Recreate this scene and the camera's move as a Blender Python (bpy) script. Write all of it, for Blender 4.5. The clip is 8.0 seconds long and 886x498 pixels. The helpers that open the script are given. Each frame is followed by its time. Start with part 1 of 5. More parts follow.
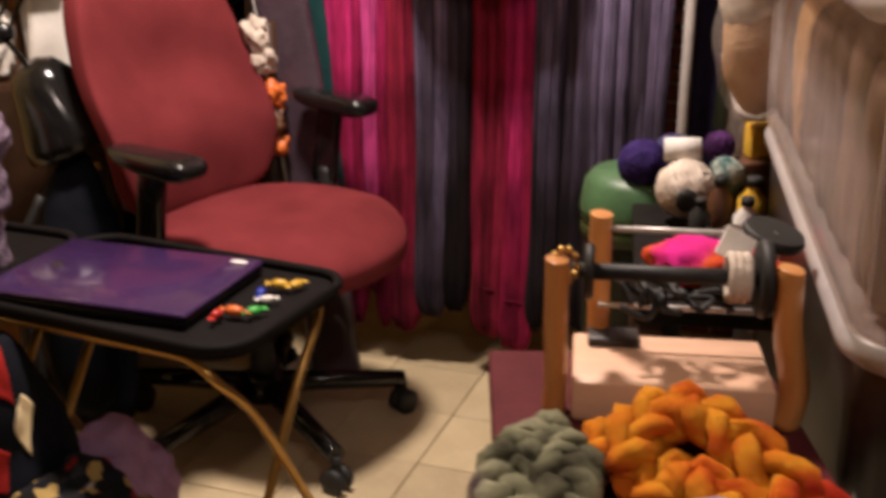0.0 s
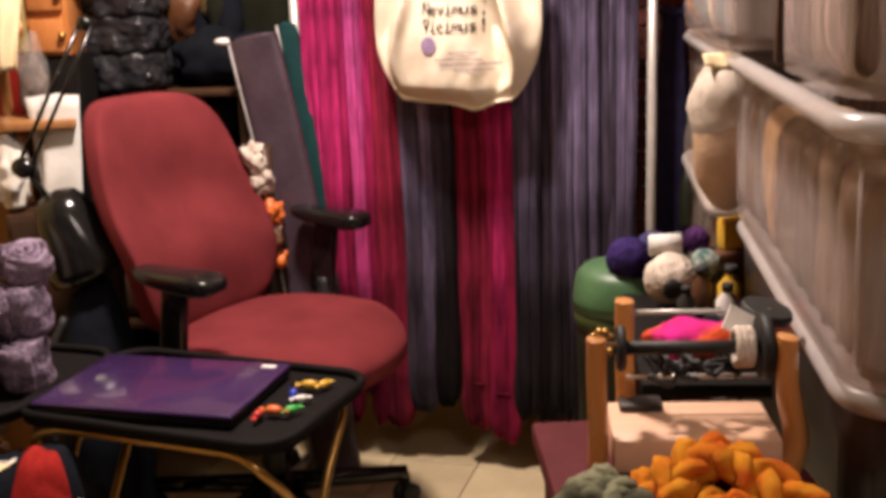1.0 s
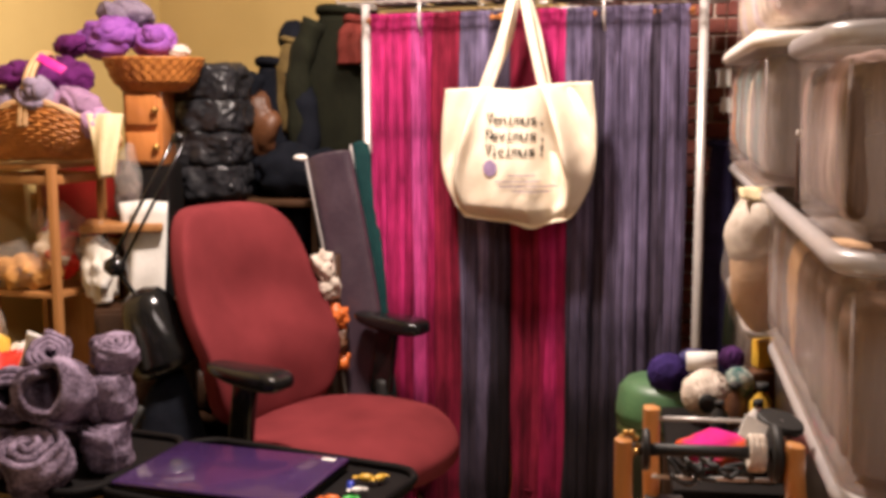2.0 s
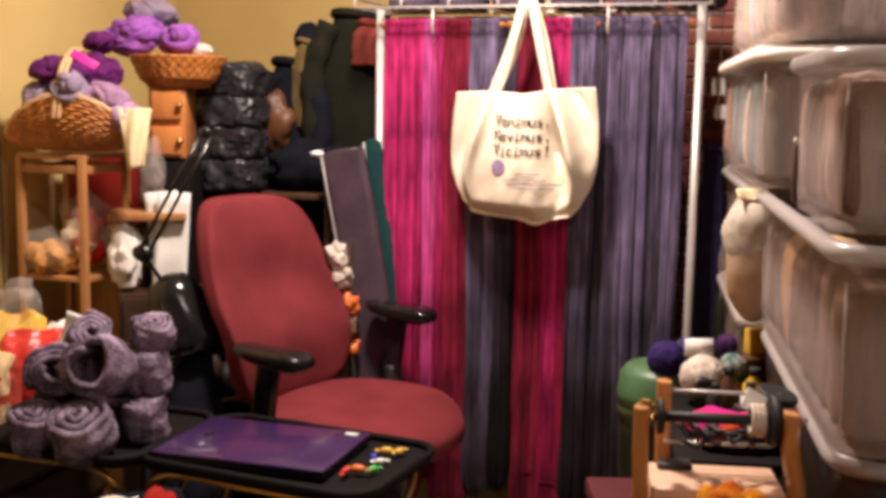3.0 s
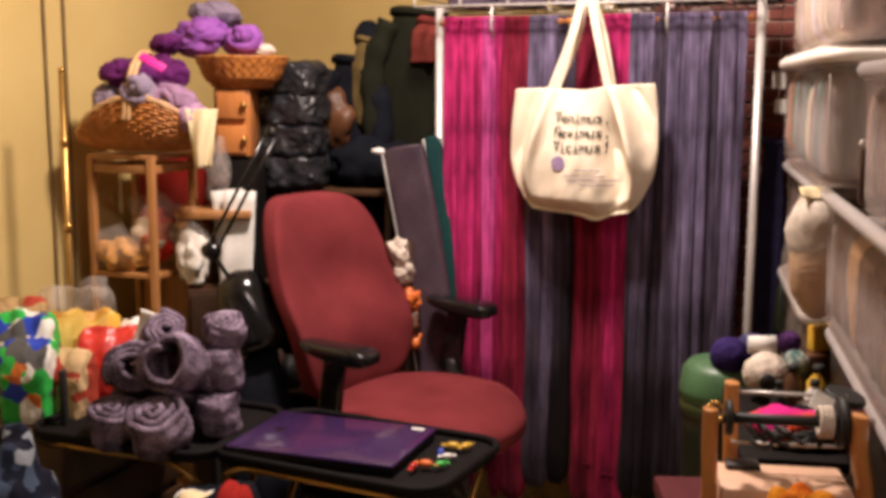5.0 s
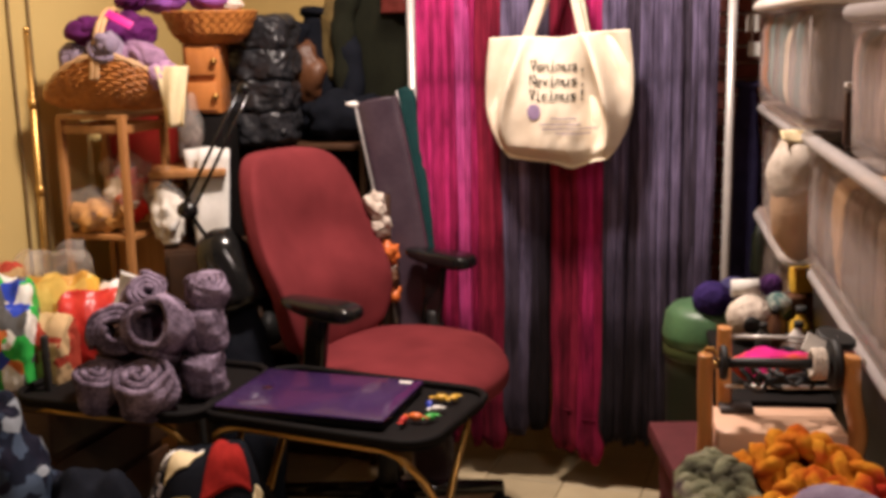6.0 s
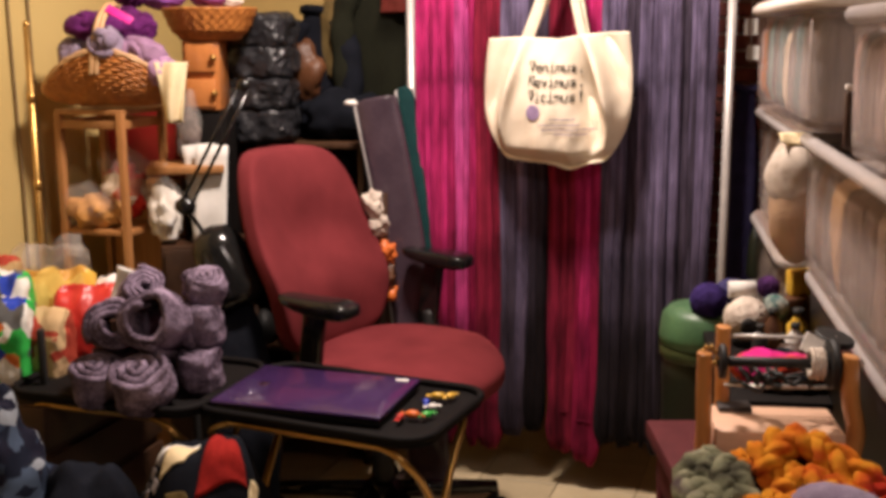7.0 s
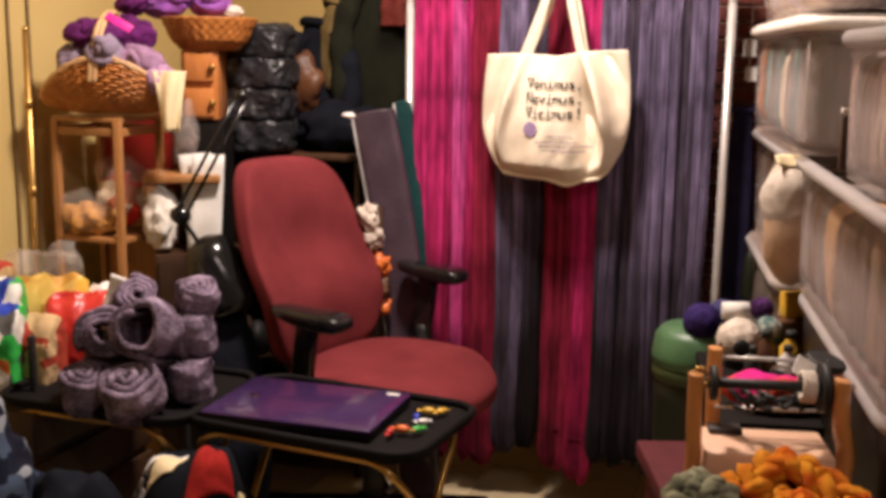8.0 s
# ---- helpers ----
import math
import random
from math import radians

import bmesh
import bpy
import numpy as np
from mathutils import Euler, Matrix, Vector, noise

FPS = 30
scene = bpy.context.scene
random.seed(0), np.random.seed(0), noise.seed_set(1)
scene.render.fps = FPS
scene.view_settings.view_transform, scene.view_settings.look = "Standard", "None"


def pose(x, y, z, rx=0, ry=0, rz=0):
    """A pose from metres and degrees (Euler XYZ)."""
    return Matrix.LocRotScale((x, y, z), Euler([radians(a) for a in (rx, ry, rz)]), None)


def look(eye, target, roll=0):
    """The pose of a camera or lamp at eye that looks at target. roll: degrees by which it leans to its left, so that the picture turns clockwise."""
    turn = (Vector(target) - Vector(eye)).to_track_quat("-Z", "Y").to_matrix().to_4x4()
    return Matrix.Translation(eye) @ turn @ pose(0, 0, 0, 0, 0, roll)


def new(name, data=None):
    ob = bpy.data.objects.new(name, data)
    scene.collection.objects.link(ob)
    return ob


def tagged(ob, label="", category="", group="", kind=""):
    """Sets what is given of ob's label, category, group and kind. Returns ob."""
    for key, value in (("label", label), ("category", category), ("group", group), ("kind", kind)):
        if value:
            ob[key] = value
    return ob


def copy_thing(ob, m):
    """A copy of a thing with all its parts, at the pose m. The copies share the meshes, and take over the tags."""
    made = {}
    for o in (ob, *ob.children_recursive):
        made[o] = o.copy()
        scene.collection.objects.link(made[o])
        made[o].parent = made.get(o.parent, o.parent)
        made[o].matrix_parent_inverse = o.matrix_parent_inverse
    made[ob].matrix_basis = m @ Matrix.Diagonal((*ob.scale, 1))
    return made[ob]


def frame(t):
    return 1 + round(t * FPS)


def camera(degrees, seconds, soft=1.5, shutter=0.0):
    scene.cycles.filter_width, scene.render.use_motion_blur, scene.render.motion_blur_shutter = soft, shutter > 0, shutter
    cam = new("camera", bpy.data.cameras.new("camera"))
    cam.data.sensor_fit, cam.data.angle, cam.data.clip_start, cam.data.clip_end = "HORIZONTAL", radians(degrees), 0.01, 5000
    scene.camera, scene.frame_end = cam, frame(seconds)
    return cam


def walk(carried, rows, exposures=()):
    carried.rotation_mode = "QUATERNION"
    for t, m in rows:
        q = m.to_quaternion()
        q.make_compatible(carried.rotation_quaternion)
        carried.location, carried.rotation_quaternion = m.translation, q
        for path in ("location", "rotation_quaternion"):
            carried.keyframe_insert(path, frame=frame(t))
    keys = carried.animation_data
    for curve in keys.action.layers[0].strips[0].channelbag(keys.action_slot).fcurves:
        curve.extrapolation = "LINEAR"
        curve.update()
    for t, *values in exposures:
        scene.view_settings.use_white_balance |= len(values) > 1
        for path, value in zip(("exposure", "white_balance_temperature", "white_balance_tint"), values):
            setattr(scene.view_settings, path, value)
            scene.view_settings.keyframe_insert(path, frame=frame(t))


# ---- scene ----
cam = camera(43.9, 8.0, soft=4.0, shutter=0.5)
PATH = [
    (0, (0.252, 0.537, 1.170), (0.221, 2.428, 0.521), 0.14),
    (0.2, (0.228, 0.504, 1.183), (0.185, 2.408, 0.570), -0.80),
    (0.5, (0.191, 0.451, 1.199), (0.198, 2.371, 0.640), -2.16),
    (0.7, (0.167, 0.412, 1.207), (0.190, 2.342, 0.682), -2.20),
    (1, (0.148, 0.355, 1.217), (0.216, 2.299, 0.750), -2.00),
    (1.5, (0.148, 0.275, 1.234), (0.174, 2.246, 0.893), -1.08),
    (2, (0.154, 0.195, 1.246), (0.117, 2.177, 0.980), -0.25),
    (3.5, (0.045, -0.007, 1.259), (0.066, 1.974, 0.991), 1.38),
    (4, (0.060, -0.010, 1.272), (-0.016, 1.974, 1.024), 0.85),
    (4.5, (0.057, -0.009, 1.279), (-0.046, 1.972, 1.022), 0.67),
    (6, (0.005, -0.000, 1.291), (-0.013, 1.962, 0.905), -1.12),
    (6.5, (-0.005, -0.006, 1.284), (-0.017, 1.954, 0.887), -1.17),
    (7, (-0.005, -0.004, 1.281), (-0.011, 1.960, 0.901), -0.35),
    (7.5, (-0.003, -0.001, 1.285), (-0.004, 1.965, 0.918), 0.44),
    (8, (0.000, 0.000, 1.282), (-0.000, 1.968, 0.927), 0.89),
]
walk(cam, [(t, look(eye, target, roll)) for t, eye, target, roll in PATH],
     ((0, 0.08), (0.5, 0.12), (1.0, 0.18), (1.5, 0.22), (2.0, 0.26), (3.5, 0.08), (4.5, 0.0), (6.0, 0.0), (8.0, 0.0)))

# ---- light ----
world = bpy.data.worlds.new("room_world")
scene.world = world
world.use_nodes = True
world.node_tree.nodes["Background"].inputs[0].default_value = (1.0, 0.8, 0.55, 1)
world.node_tree.nodes["Background"].inputs[1].default_value = 0.02


def area_lamp(name, m, size, watts, colour):
    data = bpy.data.lights.new(name, "AREA")
    data.shape, data.size, data.energy, data.color = "DISK", size, watts, colour
    ob = new(name, data)
    ob.matrix_world = m
    return ob


LAMP, FRONT = (-0.06, 2.24, 2.34), (0.55, 0.1, 2.25)
area_lamp("ceiling_bulb", look(LAMP, (0.0, 2.3, 0.6)), 0.24, 65, (1.0, 0.83, 0.74))
area_lamp("second_bulb", look(FRONT, (0.1, 2.6, 1.0)), 0.18, 10, (1.0, 0.83, 0.74))


# ---- materials ----
def mat(name, base, dark=None, rough=0.8, scale=30.0, bump=0.3, metal=0.0, stretch=(1, 1, 1), grain=None,
        coat=0.0, detail=6.0, low=0.35, high=0.65, dist=0.004):
    """A surface with colour that varies at two scales and a fine relief."""
    m = bpy.data.materials.new(name)
    m.use_nodes = True
    nt = m.node_tree
    b = nt.nodes["Principled BSDF"]
    b.inputs["Specular IOR Level"].default_value = 0.1 if rough >= 0.7 else 0.42
    b.inputs["Roughness"].default_value, b.inputs["Metallic"].default_value = rough, metal
    b.inputs["Coat Weight"].default_value = coat
    tc, mp = nt.nodes.new("ShaderNodeTexCoord"), nt.nodes.new("ShaderNodeMapping")
    mp.inputs["Scale"].default_value = stretch
    nt.links.new(tc.outputs["Object"], mp.inputs["Vector"])
    n1, n2 = nt.nodes.new("ShaderNodeTexNoise"), nt.nodes.new("ShaderNodeTexNoise")
    n1.inputs["Scale"].default_value, n1.inputs["Detail"].default_value = scale, detail
    n2.inputs["Scale"].default_value, n2.inputs["Detail"].default_value = grain or scale * 9, 3
    for n in (n1, n2):
        nt.links.new(mp.outputs["Vector"], n.inputs["Vector"])
    mix = nt.nodes.new("ShaderNodeMix")
    mix.data_type = "FLOAT"
    mix.inputs[0].default_value = 0.35
    nt.links.new(n1.outputs["Fac"], mix.inputs[2])
    nt.links.new(n2.outputs["Fac"], mix.inputs[3])
    ramp = nt.nodes.new("ShaderNodeValToRGB")
    dark = dark or tuple(c * 0.6 for c in base)
    ramp.color_ramp.elements[0].color, ramp.color_ramp.elements[1].color = (*dark, 1), (*base, 1)
    ramp.color_ramp.elements[0].position, ramp.color_ramp.elements[1].position = low, high
    nt.links.new(mix.outputs[0], ramp.inputs[0])
    hue = nt.nodes.new("ShaderNodeHueSaturation")
    info, rmap = nt.nodes.new("ShaderNodeObjectInfo"), nt.nodes.new("ShaderNodeMapRange")
    rmap.inputs["To Min"].default_value, rmap.inputs["To Max"].default_value = 0.85, 1.15
    nt.links.new(info.outputs["Random"], rmap.inputs["Value"])
    nt.links.new(rmap.outputs[0], hue.inputs["Value"])
    nt.links.new(ramp.outputs[0], hue.inputs["Color"])
    nt.links.new(hue.outputs[0], b.inputs["Base Color"])
    bp = nt.nodes.new("ShaderNodeBump")
    bp.inputs["Strength"].default_value, bp.inputs["Distance"].default_value = bump, dist
    nt.links.new(mix.outputs[0], bp.inputs["Height"])
    nt.links.new(bp.outputs[0], b.inputs["Normal"])
    return m


def clear_plastic(name, tint, rough=0.25, clear=0.75):
    """Thin milky plastic: part of the light goes straight through, the rest is reflected by a soft gloss."""
    m = mat(name, tint, tuple(c * 0.8 for c in tint), rough, 7, 0.15)
    nt = m.node_tree
    b, out = nt.nodes["Principled BSDF"], nt.nodes["Material Output"]
    tr, mx = nt.nodes.new("ShaderNodeBsdfTransparent"), nt.nodes.new("ShaderNodeMixShader")
    tr.inputs[0].default_value = (1, 0.98, 0.95, 1)
    mx.inputs[0].default_value = 1 - clear
    nt.links.new(tr.outputs[0], mx.inputs[1])
    nt.links.new(b.outputs[0], mx.inputs[2])
    nt.links.new(mx.outputs[0], out.inputs["Surface"])
    return m


def patchwork(name, colours, scale):
    """Cloth printed with angular patches in several colours."""
    m = mat(name, colours[0], None, 0.85, 40, 0.4)
    nt = m.node_tree
    b = nt.nodes["Principled BSDF"]
    tc, vo, ramp = nt.nodes.new("ShaderNodeTexCoord"), nt.nodes.new("ShaderNodeTexVoronoi"), nt.nodes.new("ShaderNodeValToRGB")
    vo.distance, vo.inputs["Scale"].default_value = "MANHATTAN", scale
    nt.links.new(tc.outputs["Object"], vo.inputs["Vector"])
    sep = nt.nodes.new("ShaderNodeSeparateColor")
    nt.links.new(vo.outputs["Color"], sep.inputs[0])
    nt.links.new(sep.outputs[0], ramp.inputs[0])
    ramp.color_ramp.interpolation = "CONSTANT"
    while len(ramp.color_ramp.elements) < len(colours):
        ramp.color_ramp.elements.new(0.5)
    for i, c in enumerate(colours):
        ramp.color_ramp.elements[i].position = i / len(colours)
        ramp.color_ramp.elements[i].color = (*c, 1)
    nt.links.new(ramp.outputs[0], b.inputs["Base Color"])
    return m


def banded(name, stops, scale, axis=2, rough=0.9):
    """Hand-dyed wool whose colour runs along its length."""
    m = mat(name, stops[0], None, rough, 130, 1.0, dist=0.006)
    nt = m.node_tree
    b = nt.nodes["Principled BSDF"]
    tc, mp = nt.nodes.new("ShaderNodeTexCoord"), nt.nodes.new("ShaderNodeMapping")
    no, ramp = nt.nodes.new("ShaderNodeTexNoise"), nt.nodes.new("ShaderNodeValToRGB")
    no.inputs["Scale"].default_value, no.inputs["Detail"].default_value = scale, 2
    mp.inputs["Scale"].default_value = [1 if i == axis else 0.45 for i in range(3)]
    nt.links.new(tc.outputs["Object"], mp.inputs["Vector"])
    nt.links.new(mp.outputs["Vector"], no.inputs["Vector"])
    nt.links.new(no.outputs["Fac"], ramp.inputs[0])
    while len(ramp.color_ramp.elements) < len(stops):
        ramp.color_ramp.elements.new(0.5)
    for i, c in enumerate(stops):
        ramp.color_ramp.elements[i].position = 0.38 + 0.24 * i / (len(stops) - 1)
        ramp.color_ramp.elements[i].color = (*c, 1)
    nt.links.new(ramp.outputs[0], b.inputs["Base Color"])
    return m


def yarn(name, light, dark, foot=None):
    """Hanging hand-dyed yarn: fine strands down its length, and dye that took unevenly in soft patches.
    foot: a darker colour for the lower half, part dye and part painted shade."""
    m = mat(name, light, tuple(c * 0.75 for c in dark), 0.85, 60, 1.0, stretch=(1, 1, 0.02), grain=420, low=0.34, high=0.64, dist=0.012)
    nt = m.node_tree
    b = nt.nodes["Principled BSDF"]
    hue = b.inputs["Base Color"].links[0].from_node
    tc, mp, no = nt.nodes.new("ShaderNodeTexCoord"), nt.nodes.new("ShaderNodeMapping"), nt.nodes.new("ShaderNodeTexNoise")
    mp.inputs["Scale"].default_value = (1, 1, 0.3)
    no.inputs["Scale"].default_value, no.inputs["Detail"].default_value = 21, 5
    nt.links.new(tc.outputs["Object"], mp.inputs["Vector"])
    nt.links.new(mp.outputs["Vector"], no.inputs["Vector"])
    ramp, mix = nt.nodes.new("ShaderNodeValToRGB"), nt.nodes.new("ShaderNodeMix")
    ramp.color_ramp.elements[0].color, ramp.color_ramp.elements[1].color = (0.44, 0.42, 0.42, 1), (1.4, 1.36, 1.4, 1)
    ramp.color_ramp.elements[0].position, ramp.color_ramp.elements[1].position = 0.36, 0.66
    nt.links.new(no.outputs["Fac"], ramp.inputs[0])
    mix.data_type, mix.blend_type = "RGBA", "MULTIPLY"
    mix.inputs[0].default_value = 1.0
    nt.links.new(hue.outputs[0], mix.inputs[6])
    nt.links.new(ramp.outputs[0], mix.inputs[7])
    nt.links.new(mix.outputs[2], b.inputs["Base Color"])
    # Lower half runs to the foot colour, which holds painted shade besides dye.
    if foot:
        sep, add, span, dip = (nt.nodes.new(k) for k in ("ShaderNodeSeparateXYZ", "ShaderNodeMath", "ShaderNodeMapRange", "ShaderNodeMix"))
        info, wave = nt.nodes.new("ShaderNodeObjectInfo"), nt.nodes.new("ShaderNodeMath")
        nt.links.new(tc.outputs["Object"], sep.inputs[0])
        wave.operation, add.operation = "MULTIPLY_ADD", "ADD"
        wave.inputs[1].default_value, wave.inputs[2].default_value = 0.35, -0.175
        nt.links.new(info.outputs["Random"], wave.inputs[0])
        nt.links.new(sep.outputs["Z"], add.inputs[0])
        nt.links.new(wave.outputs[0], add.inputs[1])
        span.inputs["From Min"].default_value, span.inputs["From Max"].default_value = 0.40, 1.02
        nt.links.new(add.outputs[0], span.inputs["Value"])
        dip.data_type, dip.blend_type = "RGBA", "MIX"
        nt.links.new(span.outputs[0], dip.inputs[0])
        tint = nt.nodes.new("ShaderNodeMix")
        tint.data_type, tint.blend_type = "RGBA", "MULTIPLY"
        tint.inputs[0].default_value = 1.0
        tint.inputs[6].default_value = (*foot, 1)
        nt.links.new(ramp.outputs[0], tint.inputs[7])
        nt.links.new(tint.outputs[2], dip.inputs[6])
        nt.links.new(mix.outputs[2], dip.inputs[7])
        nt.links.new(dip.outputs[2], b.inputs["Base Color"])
    return m


M = {}
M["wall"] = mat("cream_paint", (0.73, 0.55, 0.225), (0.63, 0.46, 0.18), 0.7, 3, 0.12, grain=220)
# Cream taken darker: the back wall's shade is put into its colour.
M["shadedwall"] = mat("cream_paint_shaded", (0.50, 0.36, 0.145), (0.42, 0.30, 0.115), 0.7, 3, 0.12, grain=220)
M["ceiling"] = mat("white_ceiling", (0.75, 0.70, 0.6), (0.68, 0.62, 0.52), 0.8, 4, 0.1)
M["mortar"] = mat("mortar", (0.62, 0.5, 0.43), (0.5, 0.4, 0.33), 0.9, 60, 0.4)
M["brick"] = mat("brick", (0.30, 0.10, 0.08), (0.17, 0.055, 0.045), 0.75, 35, 0.5)
M["tile"] = mat("floor_tile", (0.52, 0.42, 0.26), (0.42, 0.33, 0.2), 0.45, 9, 0.08, grain=160)
M["grout"] = mat("floor_joint", (0.2, 0.15, 0.09), None, 0.9, 60, 0.2)
M["chair"] = mat("red_chair_cloth", (0.168, 0.027, 0.031), (0.112, 0.017, 0.02), 0.92, 9, 0.5, grain=900, dist=0.002)
M["black"] = mat("black_plastic", (0.009, 0.0085, 0.0085), (0.006, 0.006, 0.006), 0.16, 40, 0.04)
M["blackmatt"] = mat("black_matt_plastic", (0.015, 0.014, 0.013), (0.008, 0.008, 0.008), 0.6, 40, 0.15)
M["tray"] = mat("black_tray", (0.006, 0.005, 0.005), (0.004, 0.003, 0.003), 0.72, 20, 0.1)
M["brass"] = mat("brass_tube", (0.55, 0.33, 0.10), (0.42, 0.24, 0.07), 0.32, 30, 0.08, metal=0.85)
M["laptop"] = mat("purple_laptop_lid", (0.044, 0.019, 0.082), (0.034, 0.014, 0.062), 0.24, 14, 0.03, coat=0.5)
M["wood"] = mat("oak_wood", (0.42, 0.20, 0.07), (0.28, 0.12, 0.04), 0.45, 10, 0.25, stretch=(1, 1, 0.15))
M["orangewood"] = mat("orange_varnished_wood", (0.50, 0.19, 0.055), (0.36, 0.125, 0.032), 0.3, 9, 0.15, stretch=(1, 1, 0.12), coat=0.4)
M["postwood"] = mat("orange_beech", (0.60, 0.27, 0.085), (0.45, 0.18, 0.05), 0.3, 9, 0.15, stretch=(1, 1, 0.12), coat=0.4)
M["cable"] = mat("tan_cable", (0.26, 0.18, 0.08), (0.2, 0.13, 0.06), 0.6, 20, 0.1)
M["palewood"] = mat("pale_wood", (0.62, 0.40, 0.27), (0.5, 0.3, 0.2), 0.5, 9, 0.2, stretch=(0.15, 1, 1))
M["maroon"] = mat("maroon_board", (0.10, 0.02, 0.024), (0.065, 0.012, 0.015), 0.72, 14, 0.15)
M["wicker"] = mat("wicker", (0.52, 0.20, 0.045), (0.27, 0.09, 0.02), 0.45, 45, 0.5)
M["cane"] = mat("pale_cane", (0.6, 0.38, 0.2), (0.42, 0.24, 0.1), 0.45, 35, 0.4)
M["canvas"] = mat("natural_canvas", (0.80, 0.70, 0.56), (0.72, 0.61, 0.47), 0.85, 22, 0.4, grain=700, dist=0.002)
M["ink"] = mat("black_print", (0.03, 0.03, 0.03), None, 0.8, 90, 0.1)
M["lilacdot"] = mat("lilac_print", (0.28, 0.2, 0.33), None, 0.8, 90, 0.1)
M["steel"] = mat("white_steel_tube", (0.62, 0.58, 0.55), (0.5, 0.47, 0.45), 0.35, 30, 0.05, metal=0.3)
M["chrome"] = mat("chrome", (0.75, 0.74, 0.72), None, 0.18, 30, 0.05, metal=1.0)
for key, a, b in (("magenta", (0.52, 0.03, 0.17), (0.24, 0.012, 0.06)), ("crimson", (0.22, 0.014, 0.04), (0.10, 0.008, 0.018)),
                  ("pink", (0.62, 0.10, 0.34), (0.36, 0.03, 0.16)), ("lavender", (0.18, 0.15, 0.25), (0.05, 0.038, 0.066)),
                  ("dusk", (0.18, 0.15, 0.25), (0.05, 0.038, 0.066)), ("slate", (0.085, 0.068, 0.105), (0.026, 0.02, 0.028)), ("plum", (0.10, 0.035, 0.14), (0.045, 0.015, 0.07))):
    # Foot colours paint in the weaker low light; in the lilacs also dip dye.
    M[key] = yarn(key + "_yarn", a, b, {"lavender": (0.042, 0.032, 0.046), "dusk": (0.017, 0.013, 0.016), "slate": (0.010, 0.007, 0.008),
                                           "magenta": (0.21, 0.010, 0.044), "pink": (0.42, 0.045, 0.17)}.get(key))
M["indigo"] = mat("indigo_wool", (0.04, 0.022, 0.115), (0.018, 0.010, 0.055), 0.9, 46, 0.8, grain=230, dist=0.004)
M["batt"] = mat("lilac_grey_wool", (0.275, 0.21, 0.29), (0.065, 0.045, 0.064), 0.95, 16, 1.0, low=0.42, high=0.60, dist=0.008)
M["violet"] = mat("violet_wool", (0.32, 0.11, 0.42), (0.17, 0.05, 0.25), 0.95, 24, 0.9, dist=0.008)
M["lilac"] = mat("pale_lilac_wool", (0.40, 0.24, 0.37), (0.26, 0.14, 0.25), 0.95, 24, 0.9, dist=0.008)
M["greylilac"] = mat("grey_lilac_wool", (0.27, 0.22, 0.29), (0.16, 0.12, 0.18), 0.95, 24, 0.9, dist=0.008)
M["darkplum"] = mat("dark_plum_wool", (0.13, 0.02, 0.13), (0.06, 0.01, 0.06), 0.95, 24, 0.9, dist=0.008)
M["cone"] = mat("grey_purple_cone_yarn", (0.13, 0.10, 0.15), (0.06, 0.045, 0.07), 0.9, 40, 0.8, stretch=(1, 1, 6), grain=260, dist=0.006)
M["hotpink"] = mat("hot_pink_paper", (0.85, 0.03, 0.38), None, 0.5, 30, 0.1)
M["white"] = mat("white_paper", (0.75, 0.72, 0.68), (0.62, 0.6, 0.56), 0.7, 20, 0.2)
M["wool"] = mat("natural_wool", (0.66, 0.58, 0.50), (0.4, 0.33, 0.27), 0.95, 40, 0.9, dist=0.006)
M["redbox"] = mat("red_card", (0.30, 0.012, 0.012), (0.2, 0.008, 0.008), 0.45, 12, 0.1)
M["red"] = mat("red_wrap", (0.55, 0.04, 0.025), (0.4, 0.02, 0.02), 0.35, 16, 0.3)
M["orange"] = mat("orange_wrap", (0.62, 0.16, 0.03), (0.45, 0.09, 0.02), 0.4, 16, 0.3)
M["yellow"] = mat("yellow_wrap", (0.66, 0.42, 0.05), (0.5, 0.28, 0.03), 0.4, 16, 0.3)
M["green"] = mat("green_plastic", (0.055, 0.13, 0.055), (0.04, 0.09, 0.04), 0.45, 12, 0.1)
M["darkgreen"] = mat("dark_green_plastic", (0.006, 0.010, 0.003), (0.004, 0.007, 0.002), 0.5, 12, 0.1)
M["olive"] = mat("olive_plastic", (0.035, 0.05, 0.014), (0.025, 0.036, 0.010), 0.45, 12, 0.1)
M["brightgreen"] = mat("bright_green_wrap", (0.06, 0.5, 0.08), (0.04, 0.3, 0.05), 0.4, 20, 0.3)
M["blue"] = mat("blue_wrap", (0.03, 0.06, 0.5), (0.02, 0.04, 0.3), 0.35, 20, 0.2)
M["teal"] = mat("teal_cloth", (0.010, 0.042, 0.042), (0.006, 0.025, 0.027), 0.8, 20, 0.4)
M["tealwhite"] = mat("teal_white_yarn", (0.42, 0.42, 0.36), (0.03, 0.10, 0.10), 0.9, 45, 0.8, low=0.42, high=0.56)
M["ebony"] = mat("matt_black_wood", (0.009, 0.007, 0.006), (0.005, 0.004, 0.004), 0.75, 14, 0.2)
M["redcloth"] = mat("red_cotton", (0.36, 0.022, 0.018), (0.20, 0.010, 0.009), 0.9, 22, 0.5)
M["coat"] = mat("dark_green_coat", (0.015, 0.016, 0.009), (0.008, 0.008, 0.005), 0.95, 14, 0.6, stretch=(1, 1, 0.4))
M["coatred"] = mat("dull_red_cloth", (0.16, 0.03, 0.025), (0.09, 0.02, 0.015), 0.95, 14, 0.6)
